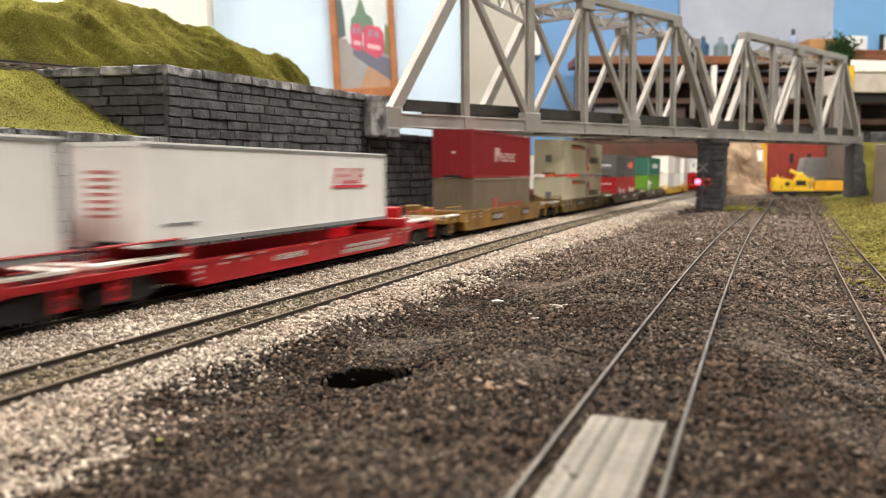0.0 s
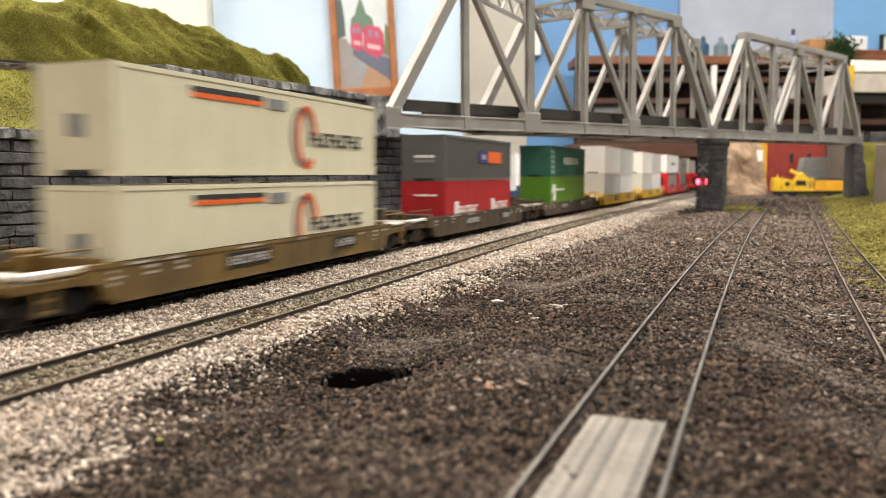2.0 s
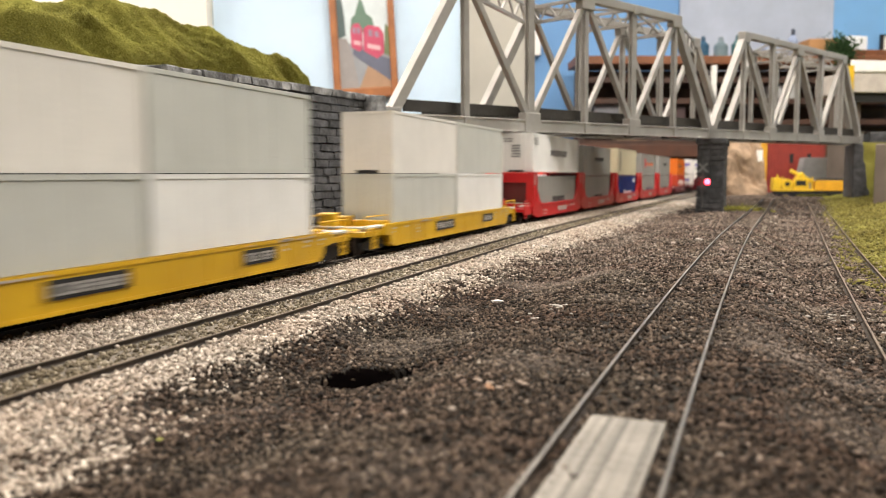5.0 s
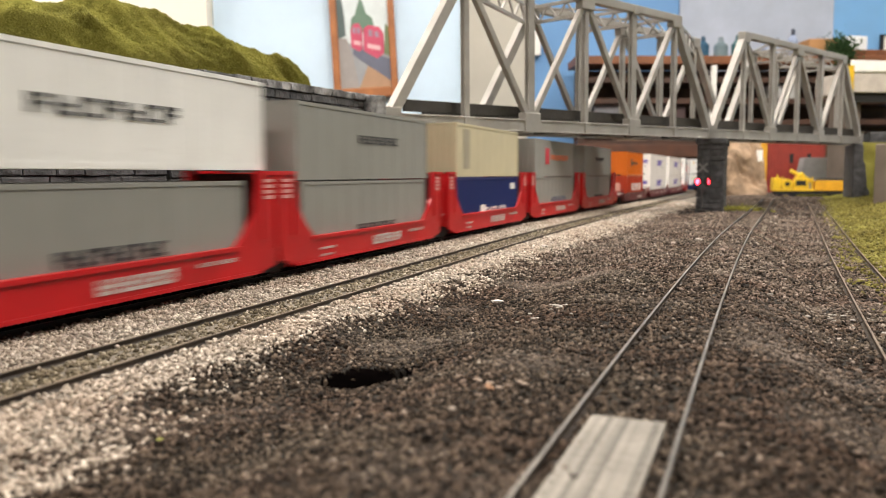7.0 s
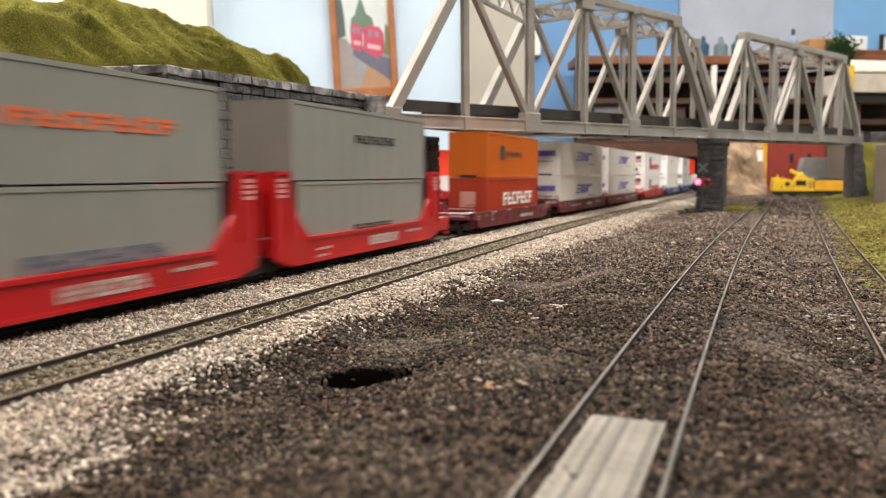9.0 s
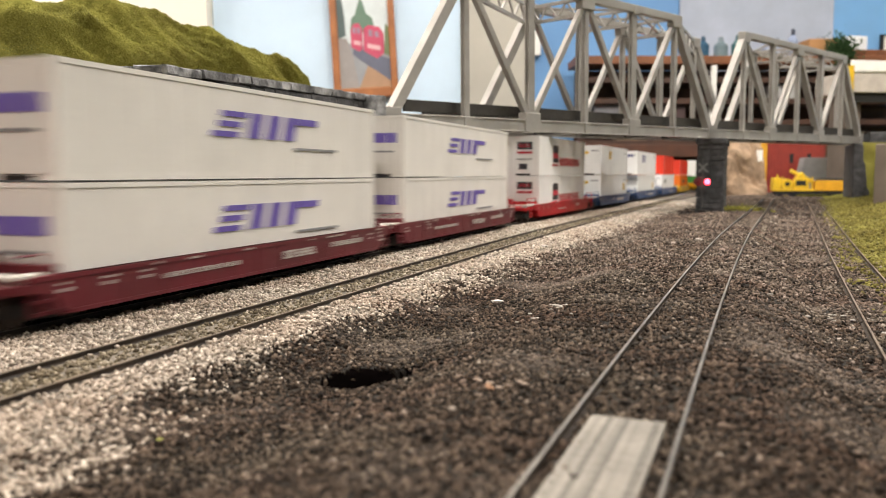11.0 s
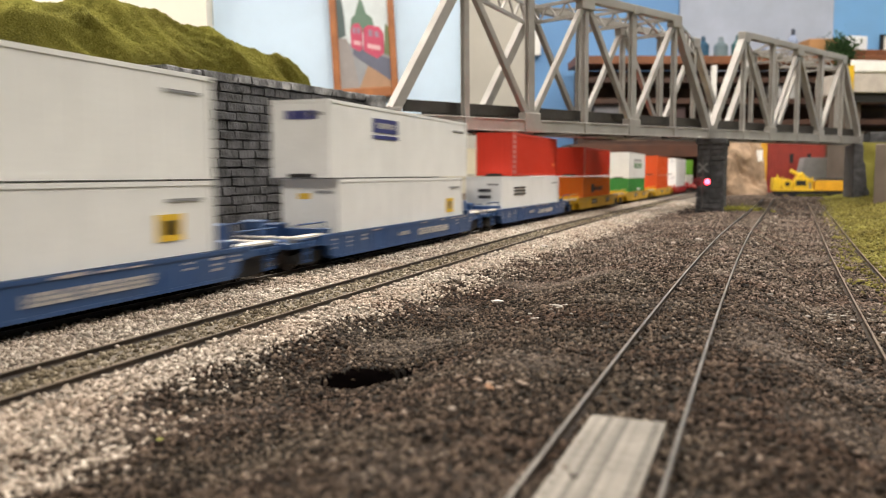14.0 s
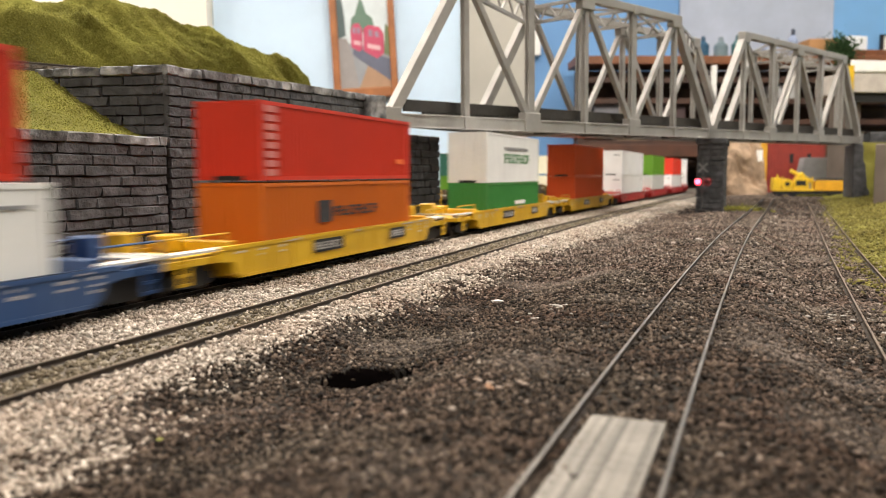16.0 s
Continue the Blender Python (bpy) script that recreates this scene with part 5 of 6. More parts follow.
        box(bm, min(s * half, s * (half + 4)), -2, 6.5, max(s * half, s * (half + 4)), 2, 10)
        part("coupler", bm, BLACK, end)
        truck(thing, s * (half - 17))
    return thing


def stack_unit(col, half, label, letters, outer=()):
    """A unit of the articulated car with high end bulkheads."""
    m = paint(*col)
    thing = empty("articulated_well_car", Matrix(), label, "well car", "cars of the train")
    W = 15.9
    poly = [(-half + 3, 6.5), (-half + 14, 3.5), (half - 14, 3.5), (half - 3, 5.5), (half - 1, 12), (half - 1, 41.5), (half - 13.5, 41.5), (half - 15.5, 33), (half - 17, 26), (half - 24, 18.5), (half - 30, 14.2), (-half + 30, 14.2), (-half + 24, 18.5), (-half + 17, 26), (-half + 15.5, 33), (-half + 13.5, 41.5), (-half + 1, 41.5), (-half + 1, 12)]
    for s in (-1, 1):
        side = new("side_frame")
        side.parent = thing
        bm = bmesh.new()
        prism(bm, poly, s * W - 0.8, s * W + 0.8)
        part("plate", bm, m, side)
        bm = bmesh.new()
        box(bm, -half + 14, s * W - 1.2, 3.1, half - 14, s * W + 1.2, 4.3)
        box(bm, -half + 28, s * W - 1.5, 12.9, half - 28, s * W + 1.5, 14.3)
        for e in (-1, 1):
            box(bm, min(e * (half - 1), e * (half - 13.5)), s * W - 1.5, 40.2, max(e * (half - 1), e * (half - 13.5)), s * W + 1.5, 41.6)
            box(bm, e * (half - 2) - 0.9, s * W - 1.5, 12, e * (half - 2) + 0.9, s * W + 1.5, 40.2)
            box(bm, e * (half - 12.5) - 0.8, s * W - 1.5, 16, e * (half - 12.5) + 0.8, s * W + 1.5, 40.2)
        part("flange", bm, m, side)
    bm = bmesh.new()
    for e in (-1, 1):
        for k in range(4):
            box(bm, min(e * (half - 4.2), e * (half - 10.5)), -W - 1.0, 31 + k * 2.1, max(e * (half - 4.2), e * (half - 10.5)), -W - 0.6, 32.3 + k * 2.1)
    part("grille", bm, paint("pale_pink_grille", (0.62, 0.32, 0.30), 0.6), thing)
    for a, b, z0, z1 in letters:
        lettering(thing, a * half, z0, b * half, z1, -W - 1.0, PALE)
    bm = bmesh.new()
    box(bm, -half + 14, -W + 1, 3.0, half - 14, W - 1, 4.6)
    part("well_floor", bm, m, thing)
    for e in (-1, 1):
        x0, x1 = min(e * (half - 1), e * (half - 3.0)), max(e * (half - 1), e * (half - 3.0))
        for y0, y1, z0, z1 in ((-W + 0.8, -W + 5, 8, 41), (W - 5, W - 0.8, 8, 41), (-W + 5, W - 5, 33, 41), (-W + 5, W - 5, 8, 15)):
            bm = bmesh.new()
            box(bm, x0, y0, z0, x1, y1, z1)
            part("bulkhead_bar", bm, m, thing)
        # set-back panel, its shade painted as a darker red than the car
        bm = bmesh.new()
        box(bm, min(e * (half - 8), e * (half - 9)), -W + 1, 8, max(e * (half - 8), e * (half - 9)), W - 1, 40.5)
        part("bulkhead_panel", bm, paint("shaded_maroon_panel", (0.12, 0.02, 0.018), 0.6), thing, "recessed end panel with its shade painted in dark maroon")
        bm = bmesh.new()
        box(bm, min(e * (half - 0.5), e * (half - 4)), -W + 2, 15, max(e * (half - 0.5), e * (half - 4)), W - 2, 15.8)
        part("walkway", bm, WALKWAY, thing, "white grating walkway")
        truck(thing, e * (half - 2))
    for e in outer:
        end = new("end_platform")
        end.parent = thing
        x0, x1 = half - 1, half + 20
        bm = bmesh.new()
        box(bm, min(e * x0, e * x1), -W + 1, 8.6, max(e * x0, e * x1), W - 1, 11.4)
        box(bm, min(e * x0, e * x1), -W + 0.2, 6.4, max(e * x0, e * x1), -W + 1, 13.6)
        box(bm, min(e * x0, e * x1), W - 1, 6.4, max(e * x0, e * x1), W - 0.2, 13.6)
        part("deck", bm, m, end, bevel=0.25)
        bm = bmesh.new()
        box(bm, min(e * (x0 + 5), e * (x1 - 2)), -W + 1.4, 13.4, max(e * (x0 + 5), e * (x1 - 2)), -W + 6.4, 14.1)
        part("walkway", bm, WALKWAY, end, "white grating walkway")
        bm = bmesh.new()
        box(bm, min(e * (x1 - 9), e * (x1 - 4)), 3, 11.4, max(e * (x1 - 9), e * (x1 - 4)), 12, 19.5)
        part("brake_stand", bm, m, end, bevel=0.6)
        for y in (-W + 0.6, W - 0.6):
            bm = bmesh.new()
            for x in (x0 + 13, x1 - 2):
                beam(bm, (e * x, y, 3.4), (e * x, y, 18), 0.8, 0.8)
            for z in (4.0, 7.2, 18):
                beam(bm, (e * (x0 + 13), y, z), (e * (x1 - 2), y, z), 0.8, 0.8)
            part("step_ladder", bm, m, end)
        bm = bmesh.new()
        box(bm, min(e * x1, e * (x1 + 4)), -2, 6.5, max(e * x1, e * (x1 + 4)), 2, 10)
        part("coupler", bm, BLACK, end)
    return thing


RED5 = ("bright_red_car_paint", (0.50, 0.006, 0.010), 0.38, (0.22, 0.006, 0.006), 0.45)
RED = ("red_car_paint", (0.38, 0.006, 0.011), 0.42, (0.17, 0.004, 0.006), 0.5)
DARKYELLOW = ("weathered_mustard_car_paint", (0.25, 0.125, 0.010), 0.6, (0.06, 0.032, 0.010), 0.85)
OLIVE = ("dirty_olive_car_paint", (0.165, 0.10, 0.022), 0.7, (0.05, 0.034, 0.015), 0.85)
BROWN = ("grimy_brown_car_paint", (0.075, 0.048, 0.024), 0.75, (0.025, 0.018, 0.012), 0.8)
YELLOW = ("bright_yellow_car_paint", (0.62, 0.37, 0.010), 0.45, (0.32, 0.17, 0.008), 0.5)
MAROON = ("maroon_car_paint", (0.125, 0.010, 0.017), 0.5, (0.05, 0.012, 0.012), 0.5)
BLUE = ("dark_blue_car_paint", (0.020, 0.062, 0.175), 0.45, (0.06, 0.09, 0.15), 0.4)
C_WHITE = ("white_container_paint", (0.775, 0.775, 0.765), 0.42)
C_OFFWHITE = ("off_white_container_paint", (0.74, 0.715, 0.68), 0.45)
C_CREAM = ("cream_container_paint", (0.70, 0.66, 0.49), 0.45)
C_BEIGE = ("beige_container_paint", (0.52, 0.47, 0.32), 0.5)
C_GREY = ("grey_container_paint", (0.24, 0.24, 0.222), 0.5)
C_GREY2 = ("pale_grey_container_paint", (0.52, 0.53, 0.50), 0.5)
C_DGREY = ("dark_grey_container_paint", (0.10, 0.10, 0.098), 0.5)
C_TAUPE = ("taupe_container_paint", (0.19, 0.15, 0.105), 0.6, (0.10, 0.08, 0.06), 0.6)
C_DKRED = ("deep_red_container_paint", (0.23, 0.009, 0.014), 0.45)
C_RED = ("red_container_paint", (0.38, 0.009, 0.014), 0.45)
C_BRIGHT = ("scarlet_container_paint", (0.58, 0.035, 0.014), 0.42)
C_VERMILION = ("vermilion_container_paint", (0.56, 0.07, 0.010), 0.45)
C_BRICK = ("orange_red_container_paint", (0.40, 0.04, 0.012), 0.45)
C_ORANGE = ("orange_container_paint", (0.56, 0.125, 0.006), 0.45)
C_GREEN = ("deep_green_container_paint", (0.024, 0.115, 0.082), 0.45)
C_LIME = ("lime_green_container_paint", (0.10, 0.25, 0.015), 0.45)
C_BLUE = ("royal_blue_container_paint", (0.008, 0.022, 0.13), 0.45)
C_GRASS = ("grass_green_container_paint", (0.04, 0.22, 0.045), 0.45)
I_WHITE = ("white_ink", (0.78, 0.77, 0.75), 0.5)
I_BLACK = ("black_ink", (0.03, 0.03, 0.035), 0.5)
I_RED = ("red_ink", (0.5, 0.03, 0.05), 0.5)
I_PURPLE = ("purple_ink", (0.13, 0.09, 0.38), 0.5)
I_NAVY = ("navy_ink", (0.03, 0.035, 0.16), 0.5)
I_ORANGE = ("orange_ink", (0.75, 0.13, 0.02), 0.5)
I_YELLOW = ("yellow_ink", (0.70, 0.45, 0.03), 0.5)
I_PINKISH = ("worn_white_ink", (0.48, 0.32, 0.30), 0.6)
I_PALERED = ("faded_pink_red_ink", (0.45, 0.16, 0.16), 0.6)
I_GREY = ("grey_ink", (0.22, 0.22, 0.23), 0.5)


def word(x0, z0, x1, z1, col, n, face="side"):
    """A brand name as plain bars."""
    w = (x1 - x0) / n
    out = []
    for k in range(n):
        a, h = x0 + k * w, z1 - z0
        out.append((face, a, z0, a + 0.3 * w, z1, col))
        for f in ((0.0, 0.2), (0.42, 0.6), (0.8, 1.0)):
            if (k * 7 + int(f[0] * 10)) % 3:
                out.append((face, a + 0.3 * w, z0 + f[0] * h, a + 0.74 * w, z0 + f[1] * h, col))
    return out


def spec(col, label, marks=(), style="panel"):
    return (col, label, list(marks), style)


def train_list():
    """Each car: centre along the line at the start, car, and containers (spec, length, offset, floor, height)."""
    small = [("side", 0.86, 0.8, 0.96, 0.83, I_GREY), ("end", 0.6, 0.8, 0.9, 0.84, I_GREY)]
    white53 = lambda extra=(): spec(C_WHITE, "white smooth-sided long shipping container on a well car", list(small) + list(extra))
    cars = []
    xtra = [("slant", 0.68, 0.50, 0.87, 0.54, I_RED)] + word(0.69, 0.56, 0.86, 0.78, I_RED, 4, "slant") + [("end", 0.25, 0.28 + 0.07 * k, 0.6, 0.31 + 0.07 * k, I_PALERED) for k in range(7)] + [("side", 0.05, 0.2, 0.14, 0.22, I_GREY), ("side", 0.0, 0.0, 1.0, 0.045, I_GREY), ("side", 0.0, 0.955, 1.0, 0.98, I_GREY)]
    for s, half, well, off in ((60, 118, 80, 22), (318, 137, 90, -23)):
        cars.append((s, lambda half=half, well=well: well_car(RED, half, well, "red low-sided spine car carrying a white trailer body", 12.0, False, ((-0.48, -0.22, 7, 9.2), (0.15, 0.72, 4.4, 6.2), (0.2, 0.75, 6.8, 8.2))), [(spec(C_WHITE, "white single long trailer body with a red logo", xtra), 180, off, 17.5, 33)]))
    kl = word(0.40, 0.36, 0.70, 0.56, I_PINKISH, 6) + [("side", 0.33, 0.34, 0.36, 0.66, I_PINKISH), ("slant", 0.36, 0.48, 0.40, 0.66, I_PINKISH)]
    cars.append((597, lambda: well_car(DARKYELLOW, 128, 92, "weathered mustard yellow well car", 16.0), [
        (spec(C_DKRED, "deep red shipping container with white lettering bars", kl + [("end", 0.5, 0.5, 0.56, 0.55, I_WHITE)], "ribbed"), 146, 0, 37.8, 32.5),
        (spec(C_TAUPE, "taupe shipping container with faded red lettering bars", word(0.42, 0.28, 0.86, 0.42, ("faded_red_ink", (0.36, 0.06, 0.04), 0.6), 6) + [("side", 0.30, 0.25, 0.37, 0.55, ("faded_red_ink", (0.36, 0.06, 0.04), 0.6))], "ribbed"), 143, 0, 5.0, 32.5)]))
    ring = [("ring", 0.625, 0.47, 2.6, 0.36, I_ORANGE), ("ring", 0.600, 0.47, 1.8, 0.34, I_GREY)] + word(0.635, 0.36, 0.92, 0.54, I_BLACK, 9) + [("side", 0.2, 0.84, 0.44, 0.89, I_BLACK), ("side", 0.2, 0.78, 0.44, 0.83, I_ORANGE), ("side", 0.46, 0.76, 0.53, 0.88, I_GREY), ("end", 0.4, 0.35, 0.6, 0.55, I_GREY)]
    cars.append((872, lambda: well_car(OLIVE, 128, 94, "grimy olive yellow well car", 15.0), [(spec(C_CREAM, "cream shipping container with orange ring logo", ring), 179, 0, 40.0, 33.4), (spec(C_CREAM, "cream shipping container with orange ring logo", ring), 179, 0, 5.0, 32.0)]))
    kr = word(0.16, 0.26, 0.44, 0.48, I_WHITE, 6) + word(0.68, 0.28, 0.95, 0.50, I_WHITE, 6) + [("side", 0.12, 0.24, 0.17, 0.58, I_WHITE), ("side", 0.66, 0.24, 0.71, 0.58, I_WHITE), ("end", 0.3, 0.7, 0.8, 0.74, I_WHITE)]
    cars.append((1132, lambda: well_car(BROWN, 128, 92, "grimy dark brown well car", 15.0), [
        (spec(C_DGREY, "dark grey shipping container with navy and orange panel", [("side", 0.46, 0.42, 0.60, 0.70, I_NAVY), ("side", 0.50, 0.5, 0.56, 0.62, I_WHITE), ("side", 0.60, 0.42, 0.82, 0.70, I_ORANGE), ("end", 0.3, 0.4, 0.75, 0.46, I_GREY), ("end", 0.3, 0.5, 0.75, 0.56, I_WHITE)], "ribbed"), 142, 0, 36.0, 28.5),
        (spec(C_RED, "red shipping container with two white logo bars", kr), 142, 0, 5.0, 30.8)]))
    cars.append((1394, lambda: well_car(BROWN, 128, 92, "grimy dark brown well car", 14.0), [
        (spec(C_GREEN, "deep green shipping container with white lettering bars", word(0.36, 0.42, 0.80, 0.64, I_WHITE, 8) + [("side", 0.02, 0.1 + 0.16 * k, 0.10, 0.22 + 0.16 * k, ("pale_green_ink", (0.2, 0.35, 0.28), 0.5)) for k in range(5)], "ribbed"), 140, 0, 37.6, 28.6),
        (spec(C_LIME, "lime green shipping container with a white arrow logo", [("slant", 0.04, 0.55, 0.12, 0.78, I_WHITE), ("slant", 0.07, 0.32, 0.13, 0.55, I_WHITE), ("slant", 0.12, 0.60, 0.36, 0.66, I_WHITE)]), 140, 0, 5.0, 32.5)]))
    def pups(a, b, la, lb):
        return [(spec(a, la), 100, -51, 40.8, 32.4), (spec(b, lb), 100, 51, 40.8, 32.4), (spec(b, lb), 100, -51, 8.0, 32.4), (spec(C_WHITE, "short white pup container in a well car"), 100, 51, 8.0, 32.4)]
    cars.append((1672, lambda: well_car(YELLOW, 136, 104, "bright yellow well car with black placards", 15.0), pups(C_OFFWHITE, C_GREY2, "short off-white pup container on top of a stack", "short pale grey pup container in a stack")))
    cars.append((1959, lambda: well_car(YELLOW, 136, 104, "bright yellow well car with black placards", 15.0), pups(C_OFFWHITE, C_GREY2, "short off-white pup container on top of a stack", "short pale grey pup container in a stack")))
    gg = lambda: [(spec(C_GREY, "grey shipping container with black lettering bars", word(0.40, 0.52, 0.72, 0.64, I_BLACK, 9)), 147, 0, 38.0, 32.5), (spec(C_GREY, "grey shipping container with black lettering bars", word(0.38, 0.22, 0.70, 0.36, I_BLACK, 9)), 140, 0, 5.0, 32.3)]
    unit = lambda outer=(): stack_unit(RED5, 92.5, "bright red articulated well car unit with high bulkheads", ((-0.05, 0.32, 6, 10.5), (0.45, 0.68, 9.2, 10.6), (-0.62, -0.48, 8, 9), (-0.62, -0.5, 5, 6)), outer)
    gen = word(0.36, 0.44, 0.72, 0.60, I_BLACK, 7) + [("end", 0.35, 0.38 + 0.07 * k, 0.62, 0.42 + 0.07 * k, I_GREY) for k in range(5)] + [("end", 0.12, 0.78 + 0.06 * k, 0.4, 0.81 + 0.06 * k, I_GREY) for k in range(2)] + [("side", 0.02, 0.86 - 0.05 * k, 0.10, 0.88 - 0.05 * k, I_GREY) for k in range(4)]
    cars.append((2226, lambda: unit((-1,)), [(spec(C_WHITE, "white long shipping container with black lettering bars", gen), 170, 0, 41.9, 33), (spec(C_GREY, "grey shipping container with black lettering bars", word(0.38, 0.3, 0.70, 0.44, I_BLACK, 9)), 142, 0, 5.0, 33)]))
    cars.append((2409, unit, gg()))
    cars.append((2602, unit, [(spec(C_BEIGE, "beige shipping container with a faded panel", [("side", 0.10, 0.15, 0.18, 0.9, ("faded_grey_ink", (0.32, 0.29, 0.22), 0.6))]), 143, 0, 38.6, 34.3), (spec(C_BLUE, "royal blue shipping container with white lettering bars", word(0.42, 0.18, 0.80, 0.36, I_WHITE, 8) + [("side", 0.34, 0.16, 0.42, 0.42, I_WHITE), ("side", 0.86, 0.72, 0.94, 0.86, I_WHITE)], "ribbed"), 141, 0, 5.0, 33)]))
    cars.append((2794, unit, [(spec(C_GREY, "grey shipping container with red lettering bars", [("side", 0.24, 0.34, 0.33, 0.78, I_RED)] + word(0.38, 0.46, 0.84, 0.60, I_ORANGE, 7)), 145, 0, 38.0, 32.5), (spec(C_GREY, "grey shipping container with faded blue lettering bars", word(0.4, 0.3, 0.8, 0.44, ("slate_ink", (0.10, 0.12, 0.18), 0.5), 8)), 141, 0, 5.0, 32.3)]))
    cars.append((2987, lambda: unit((1,)), gg()))
    cars.append((3245, lambda: well_car(MAROON, 115, 92, "maroon articulated well car", 14.0, False, ((0.1, 0.5, 6, 8.5),)), [
        (spec(C_ORANGE, "orange shipping container with a small black logo", [("side", 0.22, 0.4, 0.3, 0.72, I_BLACK)] + word(0.34, 0.48, 0.66, 0.6, I_BLACK, 6), "ribbed"), 138, 0, 37.8, 32.5),
        (spec(C_BRICK, "orange-red shipping container with white lettering bars", word(0.28, 0.36, 0.88, 0.66, I_WHITE, 7) + [("end", 0.3, 0.35, 0.7, 0.7, ("pale_red_ink", (0.6, 0.3, 0.25), 0.5))], "ribbed"), 138, 0, 5.0, 32.5)]))
    sw = [("slant", 0.36, 0.56, 0.43, 0.62, I_PURPLE), ("slant", 0.37, 0.67, 0.45, 0.73, I_PURPLE), ("slant", 0.34, 0.45, 0.42, 0.51, I_PURPLE)] + [("slant", 0.45 + 0.062 * k, 0.45, 0.49 + 0.062 * k, 0.73, I_PURPLE) for k in range(3)] + [("slant", 0.63, 0.65, 0.71, 0.73, I_PURPLE), ("side", 0.62, 0.34, 0.8, 0.37, I_GREY), ("end", 0.15, 0.56, 0.85, 0.72, I_PURPLE), ("end", 0.2, 0.4, 0.8, 0.43, I_GREY)]
    long_pair = lambda: [(spec(C_OFFWHITE, "off-white long shipping container with purple slanted lettering bars", sw), 200, 0, 38.8, 33), (spec(C_OFFWHITE, "off-white long shipping container with purple slanted lettering bars", sw), 200, 0, 5.2, 33)]
    for s in (3490, 3727):
        cars.append((s, lambda: well_car(MAROON, 118, 101, "maroon articulated well car", 14.0, False, ((-0.6, -0.2, 8, 9.5), (0.1, 0.35, 7, 10), (0.5, 0.8, 8.5, 10.5))), long_pair()))
    sl = [("side", 0.27, 0.60, 0.37, 0.80, I_BLACK), ("side", 0.27, 0.46, 0.37, 0.60, I_RED), ("side", 0.27, 0.34, 0.37, 0.46, I_BLACK), ("side", 0.25, 0.25, 0.36, 0.30, I_RED)] + [("side", 0.40, 0.27 + 0.045 * k, 0.86, 0.295 + 0.045 * k, I_RED) for k in range(5)] + [("end", 0.32, 0.66, 0.8, 0.85, I_BLACK), ("end", 0.36, 0.71, 0.72, 0.80, I_RED), ("end", 0.32, 0.55, 0.8, 0.61, I_RED)]
    sl2 = sl + [("end", 0.38, 0.16, 0.64, 0.3, I_BLACK), ("end", 0.3, 0.40, 0.8, 0.43, I_GREY)]
    cars.append((4004, lambda: well_car(RED, 128, 95, "red well car with faint lettering", 14.0, False, ((-0.3, 0.0, 7, 8.5), (0.45, 0.6, 8, 11))), [(spec(C_WHITE, "white long shipping container with red and black square logo", sl2), 178, 0, 38.8, 34.6), (spec(C_WHITE, "white long shipping container with red and black square logo", sl), 178, 0, 5.2, 33)]))
    yl = lambda x, z: [("side", x, z, x + 0.07, z + 0.26, I_YELLOW), ("side", x + 0.015, z + 0.06, x + 0.055, z + 0.2, I_GREY), ("end", 0.3, 0.72, 0.5, 0.8, I_YELLOW)]
    bl = lambda: well_car(BLUE, 128, 95, "dark blue well car with faint pale lettering", 14.0, False, ((-0.25, -0.1, 8, 10), (0.05, 0.55, 6.5, 10)))
    cars.append((4267, bl, [(white53(yl(0.28, 0.56)), 176, 0, 38.8, 34.6), (white53(yl(0.83, 0.42)), 176, 0, 5.2, 33)]))
    nv = [("side", 0.24, 0.64, 0.40, 0.84, I_NAVY), ("side", 0.26, 0.70, 0.38, 0.78, I_WHITE), ("side", 0.24, 0.55, 0.4, 0.6, I_NAVY), ("end", 0.25, 0.75, 0.8, 0.86, I_NAVY)]
    cars.append((4534, bl, [(white53(nv), 190, 0, 38.8, 34.6), (white53(yl(0.82, 0.35)), 174, 0, 5.2, 33)]))
    rp = [("side", 0.02, 0.06 + 0.115 * k, 0.075, 0.14 + 0.115 * k, ("pink_ink", (0.58, 0.19, 0.17), 0.5)) for k in range(8)] + [("side", 0.87, 0.25, 0.94, 0.33, I_ORANGE)]
    cars.append((4797, bl, [(spec(C_BRIGHT, "bright red shipping container with a pale stripe panel", rp, "ribbed"), 142, 4, 38.8, 33.6), (white53([("side", 0.18, 0.56 + 0.075 * k, 0.36, 0.605 + 0.075 * k, I_BLACK) for k in range(3)] + [("end", 0.35, 0.5 + 0.15 * k, 0.7, 0.57 + 0.15 * k, I_BLACK) for k in range(2)]), 176, -4, 5.2, 33)]))
    yc = lambda: well_car(YELLOW, 132, 92, "bright yellow well car with black placards", 15.0)
    cars.append((5056, yc, [(spec(C_BRIGHT, "bright red shipping container with a pale stripe panel", rp, "ribbed"), 147, 0, 38.0, 30.4), (spec(C_ORANGE, "orange shipping container with a black logo", [("side", 0.30, 0.45, 0.38, 0.75, I_BLACK)] + word(0.40, 0.52, 0.72, 0.66, I_BLACK, 7), "ribbed"), 147, 0, 5.0, 32)]))
    cars.append((5337, yc, [(spec(C_WHITE, "white shipping container with green lettering bars", word(0.30, 0.4, 0.8, 0.6, ("green_ink", (0.05, 0.2, 0.06), 0.5), 7) + [("side", 0.3, 0.68, 0.75, 0.74, I_GREY)]), 142, 0, 34.0, 36.0), (spec(C_GRASS, "grass green shipping container in a well car", [("side", 0.5, 0.4, 0.7, 0.5, I_WHITE)], "ribbed"), 142, 0, 5.0, 28.8)]))
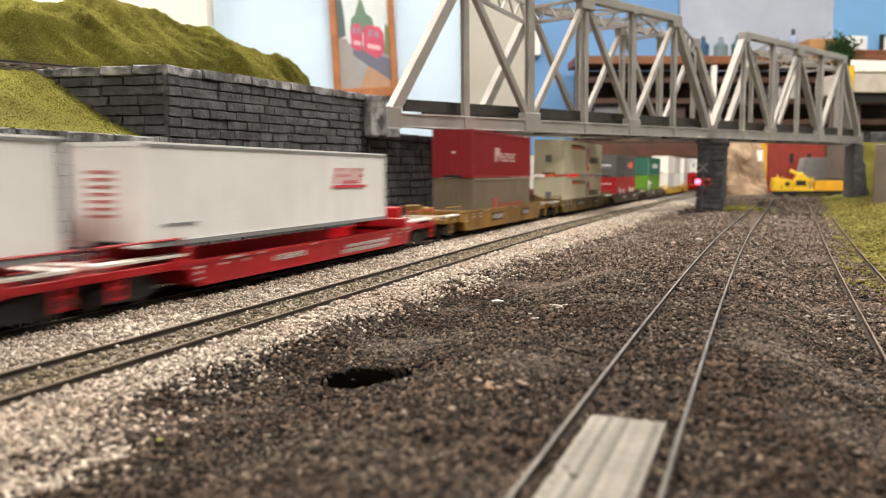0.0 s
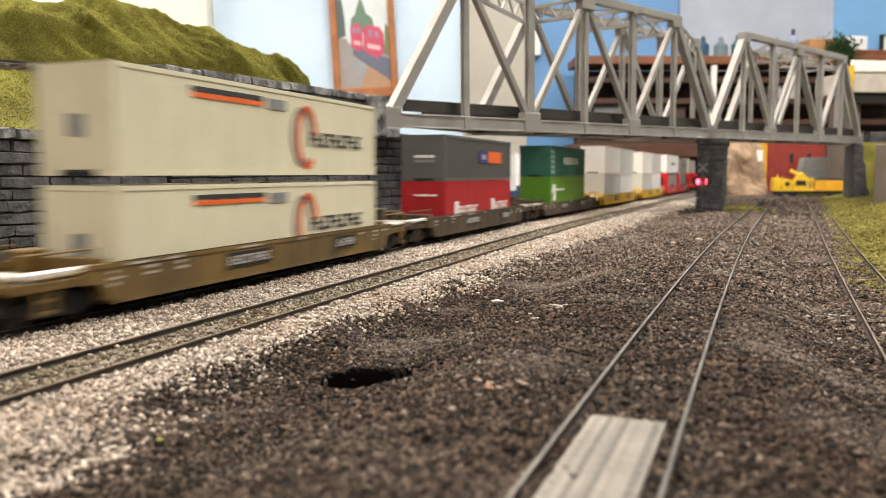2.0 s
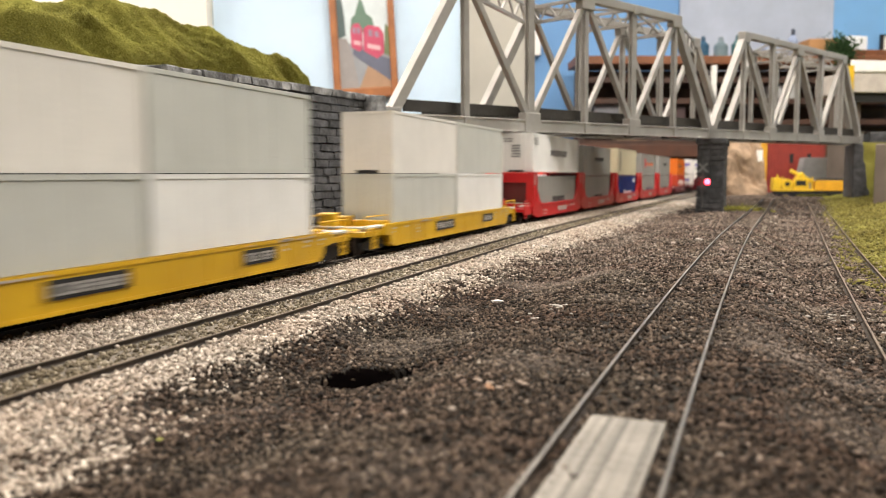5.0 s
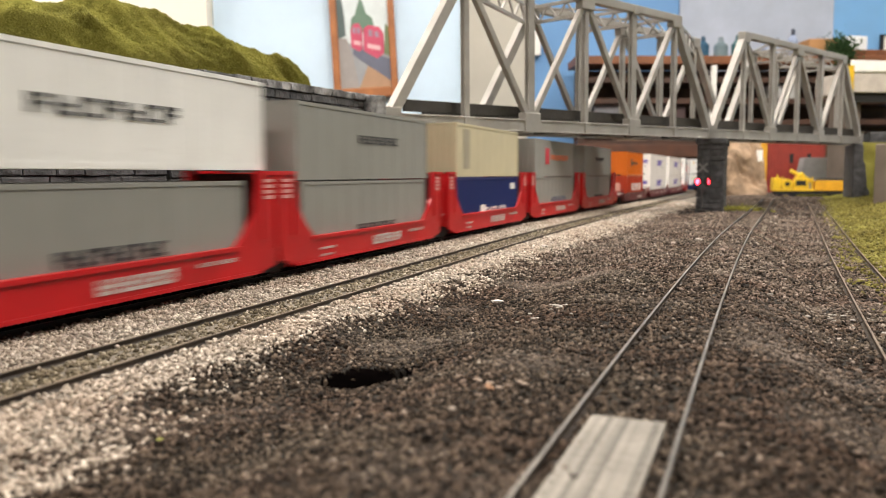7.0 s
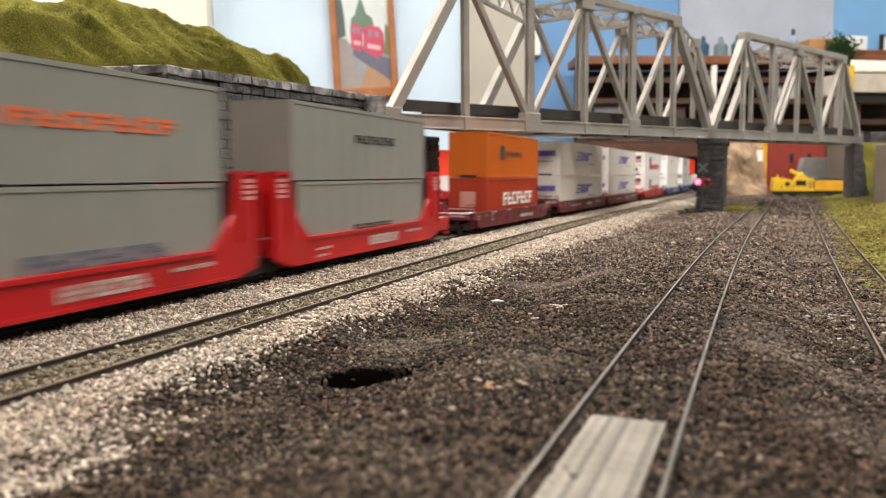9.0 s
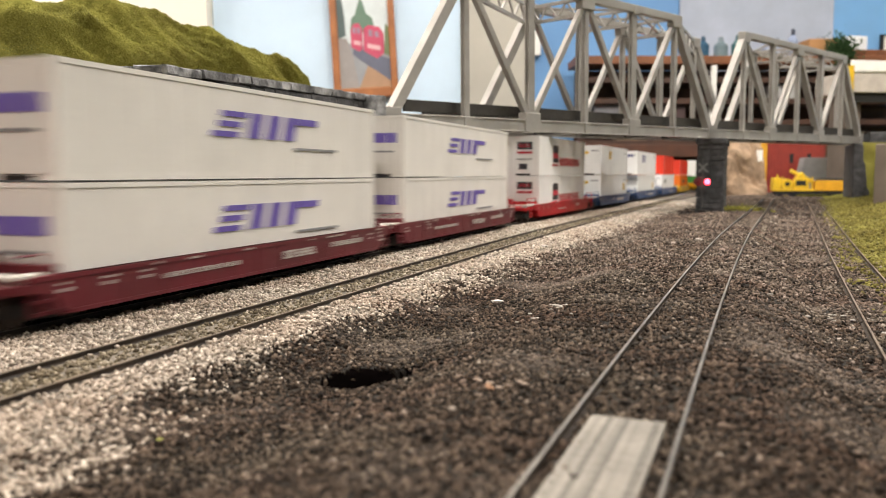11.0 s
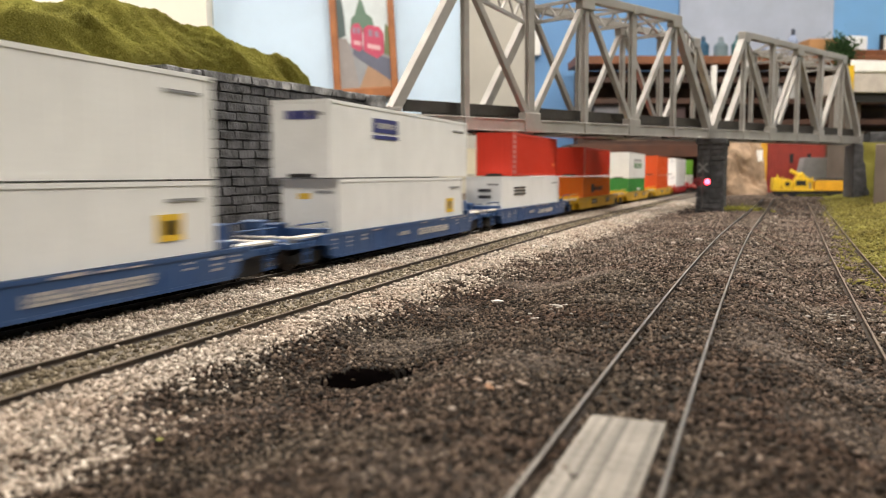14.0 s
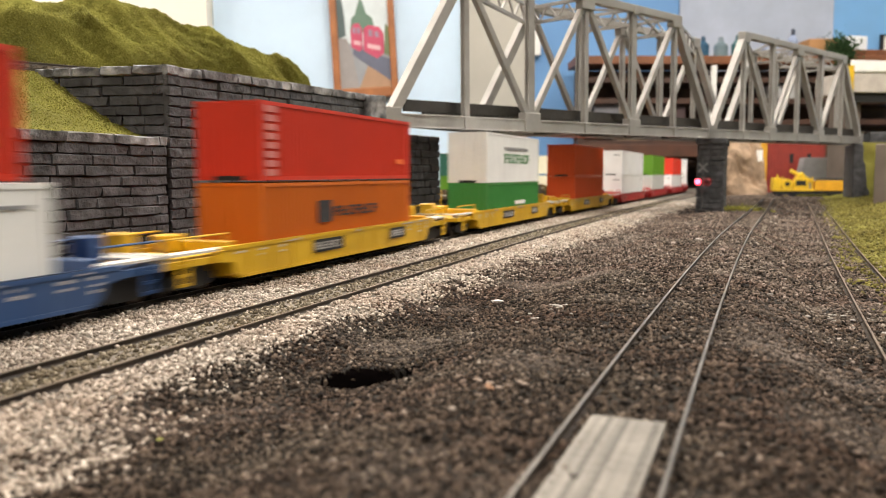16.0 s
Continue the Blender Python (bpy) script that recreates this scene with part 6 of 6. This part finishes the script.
    cars.append((5615, yc, [(spec(C_VERMILION, "orange-red shipping container on a yellow well car", [], "ribbed"), 142, 0, 37.8, 32.5), (spec(C_VERMILION, "orange-red shipping container in a yellow well car", [], "ribbed"), 142, 0, 5.0, 32.5)]))
    rc = lambda: well_car(RED, 128, 95, "red well car with faint lettering", 14.0, False)
    cars.append((5899, rc, [(white53(), 178, 0, 38.4, 32.5), (white53(), 178, 0, 5.2, 33)]))
    cars.append((6160, rc, [(spec(C_LIME, "lime green shipping container on a red well car", [], "ribbed"), 142, 0, 37.8, 32.5), (spec(C_GREY2, "pale grey shipping container in a red well car"), 142, 0, 5.0, 32.5)]))
    cars.append((6430, rc, [(spec(C_BRIGHT, "bright red shipping container on a red well car", [], "ribbed"), 142, 0, 37.8, 32.5), (white53(), 178, 0, 5.2, 32.3)]))
    cars.append((6700, rc, [(white53(), 178, 0, 38.4, 32.5), (white53(), 178, 0, 5.2, 33)]))
    return cars


MOVERS = []


def progress(t):
    """How far the train has come, in mm; it slackens a little on the way."""
    return 294.5 * t - 7.36 * min(4, max(0, t - 4)) + 4.25 * max(0, t - 9)


def train():
    for s, make, boxes in train_list():
        MOVERS.append((make(), s, 0.0, 0.0))
        for sp, length, off, z, h in boxes:
            MOVERS.append((container(sp, length, h), s, off, z))


def ride(s, off, z):
    """The pose of a car, or of a load off mm along it, at s on the line; trucks 95 mm either side of its centre follow the rails."""
    a, b = on_line(s - 95, TRAIN_N)[0], on_line(s + 95, TRAIN_N)[0]
    d = (b - a) / np.linalg.norm(b - a)
    c = (a + b) / 2 + d * off
    return pose(c[0] * MM, c[1] * MM, z * MM, 0, 0, math.degrees(math.atan2(d[1], d[0])))


def motions():
    times = [k * 0.25 for k in range(65)]
    for ob, s, off, z in MOVERS:
        walk(ob, [(t, ride(s - progress(t), off, z)) for t in times])
    # the two lamps of the flasher take turns
    changes = [0.55 + 0.708 * k for k in range(22)]
    for lens, x in FLASHERS:
        turn = 0.0 if x < 0 else 180.0
        rows = [(0.0, turn)]
        for t in changes:
            rows += [(t, turn), (t + 0.034, turn + 60), (t + 0.067, turn + 120), (t + 0.1, turn + 180)]
            turn += 180.0
        rows = [r for r in rows if r[0] < 15.95] + [(16.0, [r for r in rows if r[0] < 15.95][-1][1])]
        walk(lens, [(t, pose(x * MM, -1.2 * MM, 0.036, 0, 0, a)) for t, a in rows])


# ---- build ----
TIES = tie_variants()
BLOCKS = block_variants()
room()
picture()
layout_ground()
tracks()
upland()
bridge()
crossing_signal()
far_things()
train()
walls_of_stone()
loose_stones()
motions()
